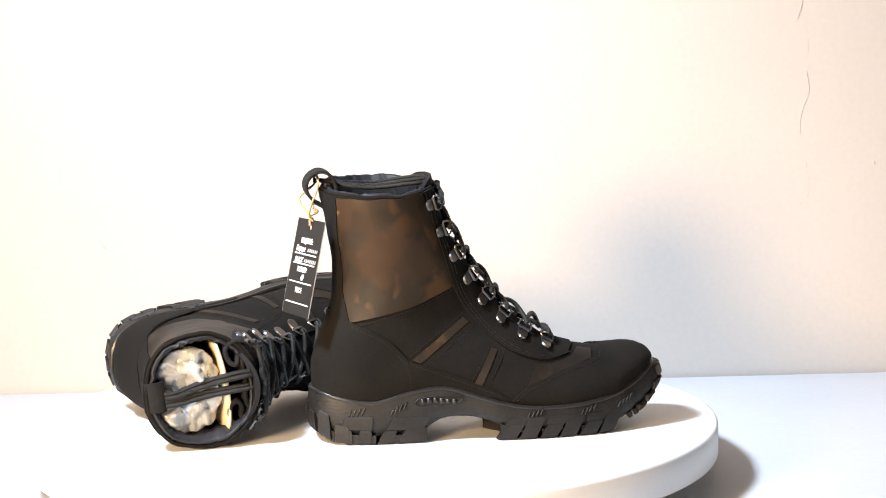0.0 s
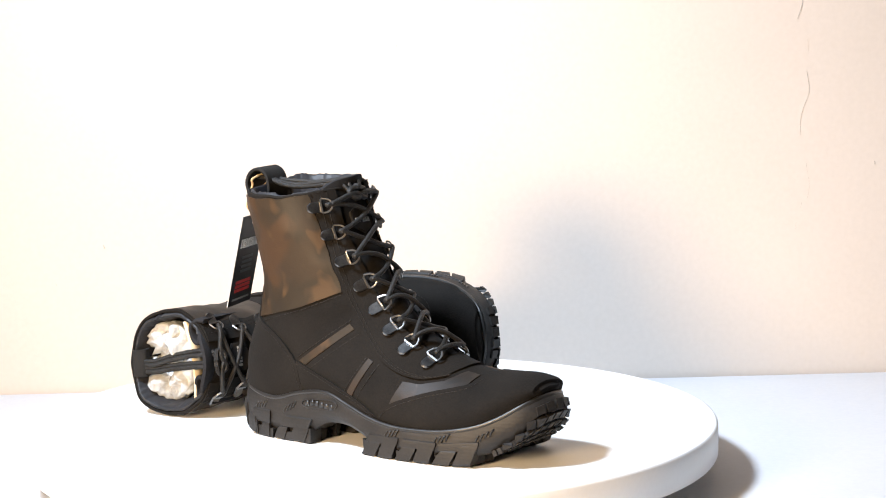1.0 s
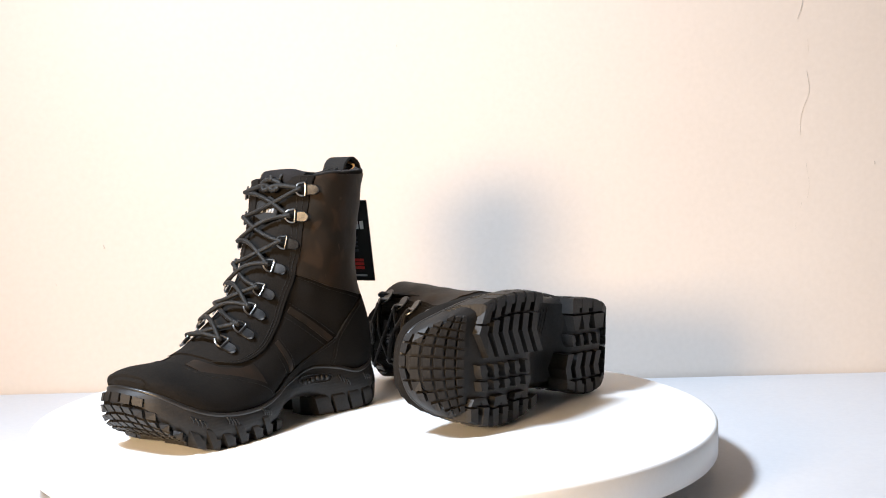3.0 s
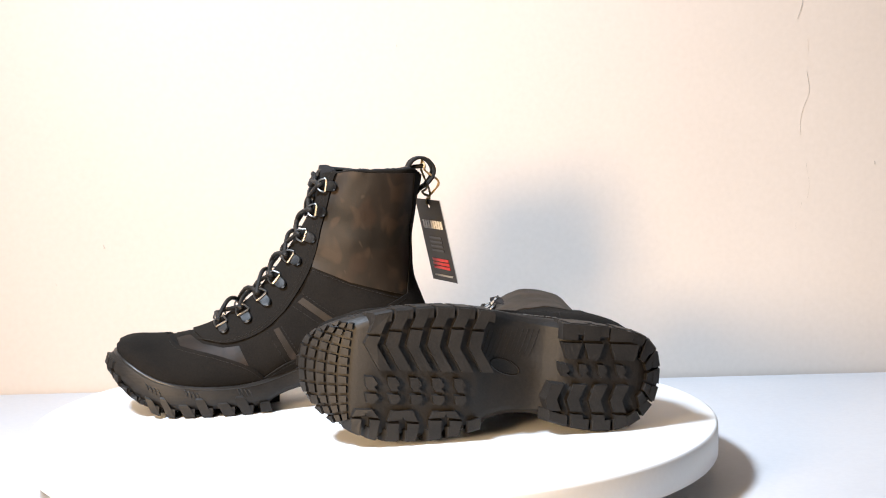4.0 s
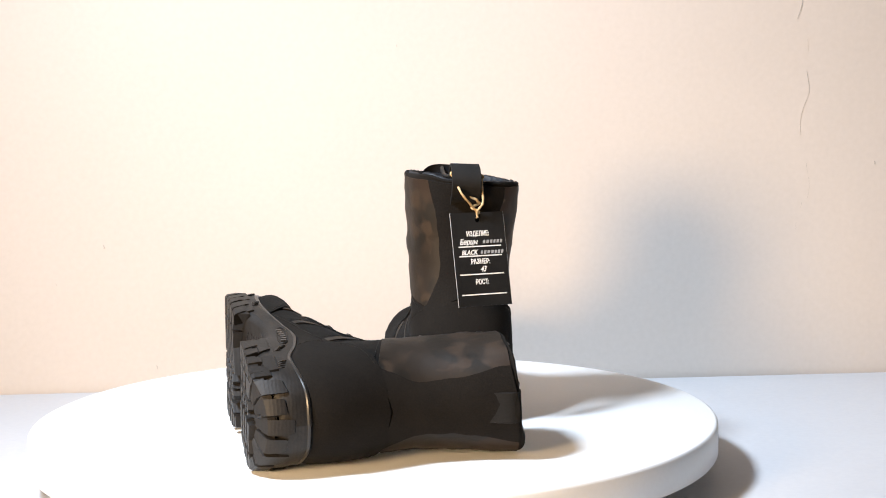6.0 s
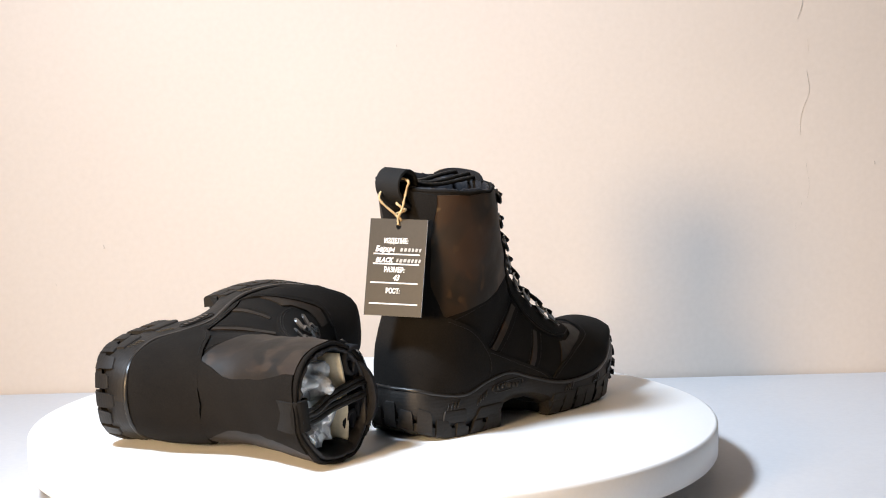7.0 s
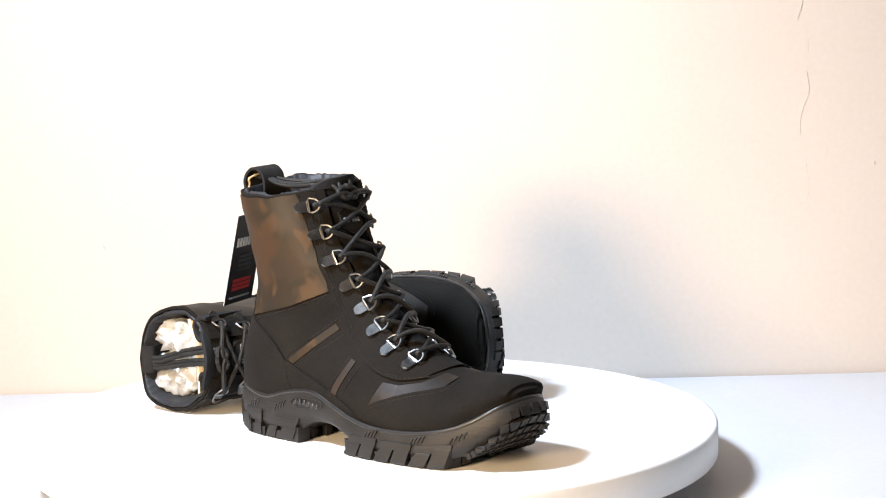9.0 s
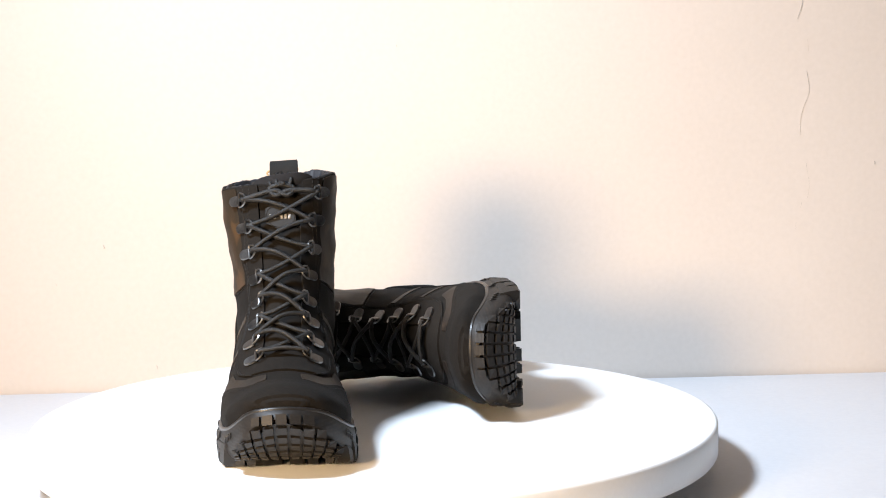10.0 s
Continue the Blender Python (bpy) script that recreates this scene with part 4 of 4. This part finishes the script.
        stitch_row(bm, shift(QUARTER_LINE, 0.0, -0.0026), inner, 0.0018)
        for a, b in (((0.085, 0.1110), (0.041, 0.0980)), ((0.085, 0.1110), (0.118, 0.1240)), ((0.081, 0.0715), (0.126, 0.1030)), ((0.093, 0.0625), (0.135, 0.0920)), ((0.131, 0.048), (0.148, 0.076)), ((0.144, 0.0430), (0.160, 0.0700))):
            stitch_row(bm, [a, ((a[0] + b[0]) / 2, (a[1] + b[1]) / 2), b], inner, 0.0003)
        flip(bm, side)
        ob = finish("stitching", bm, THREAD, boot, smooth=0)
        tagged(ob, kind="stuff")
    ends = build_hooks(boot, side)
    build_laces(boot, side, ends, grip)
    build_outsole(boot, side)


def prism_grid(bm, rows, back):
    """A curved sheet with thickness."""
    a = [[bm.verts.new(p) for p in row] for row in rows]
    b = [[bm.verts.new(Vector(p) + back) for p in row] for row in rows]
    m, n = len(rows), len(rows[0])
    for i in range(m - 1):
        for k in range(n - 1):
            bm.faces.new((a[i][k], a[i][k + 1], a[i + 1][k + 1], a[i + 1][k]))
            bm.faces.new((b[i + 1][k], b[i + 1][k + 1], b[i][k + 1], b[i][k]))
    for i in range(m - 1):
        bm.faces.new((a[i + 1][0], b[i + 1][0], b[i][0], a[i][0]))
        bm.faces.new((a[i][-1], b[i][-1], b[i + 1][-1], a[i + 1][-1]))
    for k in range(n - 1):
        bm.faces.new((a[0][k], b[0][k], b[0][k + 1], a[0][k + 1]))
        bm.faces.new((a[-1][k + 1], b[-1][k + 1], b[-1][k], a[-1][k]))


# ---- where the boots are on the platter, at the start ----
A_TURN = 10.0
A_M = pose(0.064, -0.062, 0, 0, 0, A_TURN) @ pose(-0.121, -0.004, 0.0004)
B_TURN, B_NOSE, B_OUT = 15.0, 4.8, 0.1285
fwd = Vector((math.cos(radians(B_TURN)), math.sin(radians(B_TURN)), 0))
out = Vector((-fwd.y, fwd.x, 0))
nose = fwd * math.cos(radians(B_NOSE)) + Vector((0, 0, math.sin(radians(B_NOSE))))
left = Vector((0, 0, 1)) * math.cos(radians(B_NOSE)) - fwd * math.sin(radians(B_NOSE))
B_M = Matrix.Translation(fwd * -0.2245 + out * B_OUT + Vector((0, 0, 0.0424))) @ Matrix((nose, left, -out)).transposed().to_4x4()

boot_a = thing("ankle_boot", "black suede lace-up boot standing upright, paper tag on its loop", "boot", A_M, "pair of boots")
build_boot(boot_a, 1, [(0.0245, 0.180), (0.0185, 0.192), (0.0105, 0.1975), (0.0045, 0.205), (0.0035, 0.2125), (0.0080, 0.2195), (0.0160, 0.2225), (0.0240, 0.2185), (0.0275, 0.2090), (0.0265, 0.196)], (0.0105, 0.2145))
boot_b = thing("ankle_boot", "black suede lace-up boot lying on its side, stuffed with film", "boot", B_M, "pair of boots")
build_boot(boot_b, -1, [(0.0235, 0.180), (0.0185, 0.192), (0.0162, 0.2000), (0.0168, 0.2050), (0.0205, 0.2088), (0.0260, 0.2095), (0.0310, 0.2070), (0.0300, 0.2020), (0.0265, 0.196)], (0.0235, 0.2062))


# ---- stuffing of the lying boot ----
def film_bag():
    ob = thing("plastic_film", "crumpled clear plastic film stuffed in the lying boot", "packaging", B_M)
    for lump, (cu, cv, ru, rv, seed) in enumerate(((0.036, 0.020, 0.022, 0.026, 1.0), (0.048, -0.024, 0.028, 0.022, 5.0), (0.062, 0.018, 0.022, 0.030, 9.0), (0.062, -0.016, 0.022, 0.024, 13.0))):
        bm = bmesh.new()
        bmesh.ops.create_icosphere(bm, subdivisions=4, radius=1.0)
        for v in bm.verts:
            d = v.co.normalized()
            k = 0.60 + 0.25 * noise.noise(d * 1.5 + Vector((seed, 0, 0))) + 0.62 * noise.voronoi(d * 1.6 + Vector((seed, seed * 0.3, 0)))[0][0] + 0.42 * abs(noise.noise(d * 4.0 + Vector((0, seed, 2)))) + 0.16 * abs(noise.noise(d * 9 + Vector((seed, 4, 0))))
            z = 0.1755 + d.z * 0.025 * k
            fit = 0.78 + 0.22 * min(max((z - 0.155) / 0.04, 0.0), 1.0)
            a, b = (cu + d.x * ru * k - 0.0525) / (0.0290 * fit), (cv + d.y * rv * k) / (0.0375 * fit)
            f = math.hypot(a, b)
            f = 1.0 if f < 0.8 else (0.8 + 0.2 * math.tanh((f - 0.8) / 0.2)) / f
            v.co = Vector((0.0525 + 0.0290 * fit * a * f, -0.0375 * fit * b * f, z))
        part("film_fold", bm, FILM, ob, smooth=9)
    return ob


def card_insert():
    ob = thing("cardboard_insert", "cream cardboard stiffener inside the lying boot", "packaging", B_M)
    bm = bmesh.new()
    rows = []
    for j in range(5):
        z = 0.150 + 0.0119 * j * 4.6 / 4
        rows.append([(0.0785 - 0.004 * (v / 0.036) ** 2 + (0.004 - 0.05 * v) * (j / 4) ** 3, v, z) for v in np.linspace(-0.036, 0.036, 15)])
    prism_grid(bm, rows, Vector((0.0022, 0, 0)))
    part("card", bm, CARD, ob)
    return ob


def tongue_folds(boot):
    """The gussets of the tongue, folded in on the stuffing, in curled sheets."""
    for line in (((0.101, 0.036), (0.091, 0.036), (0.0835, 0.028), (0.0845, 0.017), (0.0900, 0.0135), (0.0935, 0.019), (0.0925, 0.027), (0.0960, 0.031)),
                 ((0.101, -0.036), (0.093, -0.037), (0.0850, -0.031), (0.0870, -0.020), (0.0925, -0.017), (0.0950, -0.024), (0.0985, -0.029)),
                 ((0.1000, 0.024), (0.0970, 0.010), (0.0985, -0.004), (0.0970, -0.024))):
        pts = [Vector(p) for p in smooth_line([(u, v, 0) for u, v in line], 5)]
        bm = bmesh.new()
        rows = []
        for i, p in enumerate(pts):
            d = (pts[min(i + 1, len(pts) - 1)] - pts[max(i - 1, 0)]).normalized()
            n = Vector((-d.y, d.x, 0)) * 0.0020
            top = 0.2060 + 0.0025 * noise.noise(p * 60) - 0.10 * p.y * 0.3
            rows.append([bm.verts.new(q) for q in (p + n + Vector((0, 0, 0.160)), p + n + Vector((0, 0, top - 0.0012)), p + n * 0.4 + Vector((0, 0, top)), p - n * 0.4 + Vector((0, 0, top)),
                                                   p - n + Vector((0, 0, top - 0.0012)), p - n + Vector((0, 0, 0.160)))])
        for a, b in zip(rows, rows[1:]):
            for k in range(6):
                bm.faces.new((a[k], a[(k + 1) % 6], b[(k + 1) % 6], b[k]))
        bm.faces.new(rows[0][::-1])
        bm.faces.new(rows[-1])
        bmesh.ops.recalc_face_normals(bm, faces=bm.faces[:])
        flip(bm, -1)
        finish("tongue_fold", bm, LINING, boot, "folded black gusset of the tongue", 50)


tongue_folds(boot_b)
bag = film_bag()
card = card_insert()


# ---- hang tag ----
def lettering(text, size, x, y, parent, mat, plane_m, lift, mirror=1, stretch=1.0, shear=0.0):
    cu = bpy.data.curves.new("lettering", "FONT")
    cu.body, cu.size, cu.align_x, cu.align_y = text, size, "CENTER", "CENTER"
    cu.extrude, cu.shear, cu.resolution_u, cu.offset = 0.00012, shear, 2, 0.00016
    tmp = new("tmp", cu)
    bpy.context.view_layer.update()
    me = bpy.data.meshes.new_from_object(tmp.evaluated_get(bpy.context.evaluated_depsgraph_get()))
    bpy.data.objects.remove(tmp)
    me.transform(plane_m @ Matrix.Translation((x, y, lift)) @ Matrix.Diagonal((stretch, 1, 1, 1)))
    me.materials.clear()
    me.materials.append(mat)
    ob = new("lettering", me)
    ob.parent = parent
    return ob


TAG_TL, TAG_TR, TAG_BL = Vector((-0.0575, -0.0719, 0.1836)), Vector((-0.0333, -0.1156, 0.1829)), Vector((-0.0727, -0.0802, 0.1062))


def hang_tag():
    ax = (TAG_TR - TAG_TL)
    wide = ax.length
    ax.normalize()
    down = TAG_BL - TAG_TL
    down = down - ax * down.dot(ax)
    tall = down.length
    down.normalize()
    nrm = ax.cross(-down)
    top = TAG_TL + ax * wide / 2
    m = Matrix((ax, -down, nrm)).transposed().to_4x4()
    m.translation = top
    tag = thing("hang_tag", "black cardboard size tag with white print on jute twine", "tag", m)
    bm = bmesh.new()
    hole = [(0.0024 * math.cos(a), -0.0062 + 0.0024 * math.sin(a)) for a in np.linspace(0, math.tau, 13)[:-1]]
    w, h = wide / 2, tall
    outer = [(w, -0.0062), (w, 0.0), (w * 0.55, 0.0), (0.0, 0.0), (-w * 0.55, 0.0), (-w, 0.0), (-w, -0.0062), (-w, -0.0124), (-w * 0.55, -0.0124), (0.0, -0.0124), (w * 0.55, -0.0124), (w, -0.0124)]
    for z, f in ((0.0004, 1), (-0.0004, -1)):
        a, b = [bm.verts.new((*p, z)) for p in hole], [bm.verts.new((*p, z)) for p in outer]
        for k in range(12):
            q = (a[k], b[k], b[(k + 1) % 12], a[(k + 1) % 12])
            bm.faces.new(q if f > 0 else q[::-1])
        low = [bm.verts.new((x, -h, z)) for x in (w, -w)]
        face = (b[11], low[0], low[1], b[7], b[8], b[9], b[10])
        bm.faces.new(face[::-1] if f > 0 else face)
    bmesh.ops.remove_doubles(bm, verts=bm.verts, dist=1e-6)
    bmesh.ops.bridge_loops(bm, edges=[e for e in bm.edges if len(e.link_faces) == 1 and max(abs(v.co.x) for v in e.verts) < 0.0035])
    bmesh.ops.bridge_loops(bm, edges=[e for e in bm.edges if len(e.link_faces) == 1 and max(abs(v.co.x) for v in e.verts) > 0.0035 or (len(e.link_faces) == 1 and min(abs(v.co.y + 0.0062) for v in e.verts) > 0.004)])
    finish("card", bm, TAG, tag, smooth=0)
    for x in (-w, w):
        bm = bmesh.new()
        box(bm, x - 0.00012, -h, -0.0004, x + 0.00012, 0, 0.0004)
        part("card_edge", bm, PRINT_GREY, tag, "pale cut edge of the card", 0)
    one = Matrix()
    up = 0.0006
    k = tall / 0.0805
    for text, y, size in (("ИЗДЕЛИЕ:", -0.0185, 0.0058), ("РАЗМЕР:", -0.0425, 0.0058), ("РОСТ:", -0.0600, 0.0058)):
        lettering(text, size, -0.001, y * k, tag, PRINT_WHITE, one, up, stretch=0.72)
    lettering("Берцы", 0.0062, -0.0105, -0.0255 * k, tag, PRINT_WHITE, one, up, stretch=0.85, shear=0.3)
    lettering("BLACK", 0.0056, -0.0105, -0.0345 * k, tag, PRINT_WHITE, one, up, stretch=0.85, shear=0.3)
    lettering("43", 0.0066, 0.001, -0.0490 * k, tag, PRINT_WHITE, one, up, stretch=0.8, shear=0.35)
    random.seed(11)
    for y, x0, x1 in ((-0.0255, 0.003, 0.020), (-0.0345, 0.000, 0.020)):
        x = x0
        while x < x1:
            bm = bmesh.new()
            d = random.uniform(0.0016, 0.0024)
            lo = random.uniform(-0.0016, -0.0012)
            prism(bm, [(x, y * k + lo, up), (x + d, y * k + lo, up), (x + d + 0.0007, y * k + 0.0014, up), (x + 0.0007, y * k + 0.0014, up)],
                  [(x, y * k + lo, up + 0.0002), (x + d, y * k + lo, up + 0.0002), (x + d + 0.0007, y * k + 0.0014, up + 0.0002), (x + 0.0007, y * k + 0.0014, up + 0.0002)])
            part("handwriting_bar", bm, PRINT_GREY, tag, smooth=0)
            x += d + 0.0012
    for y, a, b in ((-0.0293, -0.020, 0.020), (-0.0375, -0.020, 0.020), (-0.0532, -0.021, 0.020), (-0.0705, -0.021, 0.021)):
        bm = bmesh.new()
        box(bm, a, y * k - 0.0005, up - 0.0004, b, y * k + 0.0005, up)
        part("printed_rule", bm, PRINT_WHITE, tag, smooth=0)
    # the other face: plain bars for the maker's mark, small print and the red emblem
    for x0, y0, x1, y1, mat, name in ([(-0.0195 + 0.0050 * i, -0.0285, -0.0195 + 0.0050 * i + 0.0036, -0.0205, PRINT_WHITE, "brand_bar") for i in range(8)]
                                      + [(-0.012, -0.0385 - 0.0042 * i, 0.012, -0.0363 - 0.0042 * i, PRINT_DARK, "small_print_bar") for i in range(4)]
                                      + [(-0.016, -0.0610 - 0.0038 * i, 0.016, -0.0583 - 0.0038 * i, PRINT_RED, "red_emblem_bar") for i in range(3)]
                                      + [(-0.018, -0.0760, 0.018, -0.0742, PRINT_GREY, "small_print_bar")]):
        bm = bmesh.new()
        box(bm, x0, y0 * k, -up - 0.0002, x1, y1 * k, -up + 0.0004)
        part(name, bm, mat, tag, smooth=0)
    # twine: from the hole up through the pull loop
    inv = m.inverted()
    loop_a = [A_M @ Vector(p) for p in ((0.0125, -0.0145, 0.2135), (0.0125, 0.0120, 0.2165))]
    hole_w = m @ Vector((0, -0.0050, 0))
    for p, s in zip(loop_a, (1, -1)):
        bm = bmesh.new()
        mid = (p + hole_w) / 2 + (Vector((-0.004, -0.003, -0.004)) if s > 0 else A_M.to_3x3() @ Vector((-0.011, 0.003, 0.002)))
        pts = [hole_w + nrm * 0.0012 * s, hole_w + Vector((0, 0, 0.006)) + nrm * 0.0012 * s, mid, p * 0.85 + hole_w * 0.15, p, A_M @ Vector((0.0135, 0.0, 0.2190 - 0.001 * s))]
        tube(bm, [inv @ q for q in pts], 0.0010, 6, per=6, twist=0.22)
        part("twine", bm, TWINE, tag)
    bm = bmesh.new()
    tube(bm, [(0.0018 * math.cos(a) * (1 + 0.2 * i % 2), -0.001 + 0.0010 * i, 0.0022 * math.sin(a)) for i, a in enumerate(np.linspace(0, 3.2 * math.tau, 16) * 0.5)], 0.0011, 6, per=3, twist=0.15)
    part("twine_knot", bm, TWINE, tag)
    return tag


tag = hang_tag()


def motions():
    """Everything on the platter turns with it about the upright axis."""
    for ob in (turntable, boot_a, boot_b, bag, card, tag):
        start = ob.matrix_world.copy()
        walk(ob, [(i / 10, Matrix.Rotation(-TURN * i / 10, 4, "Z") @ start) for i in range(101)])


bpy.context.view_layer.update()
motions()
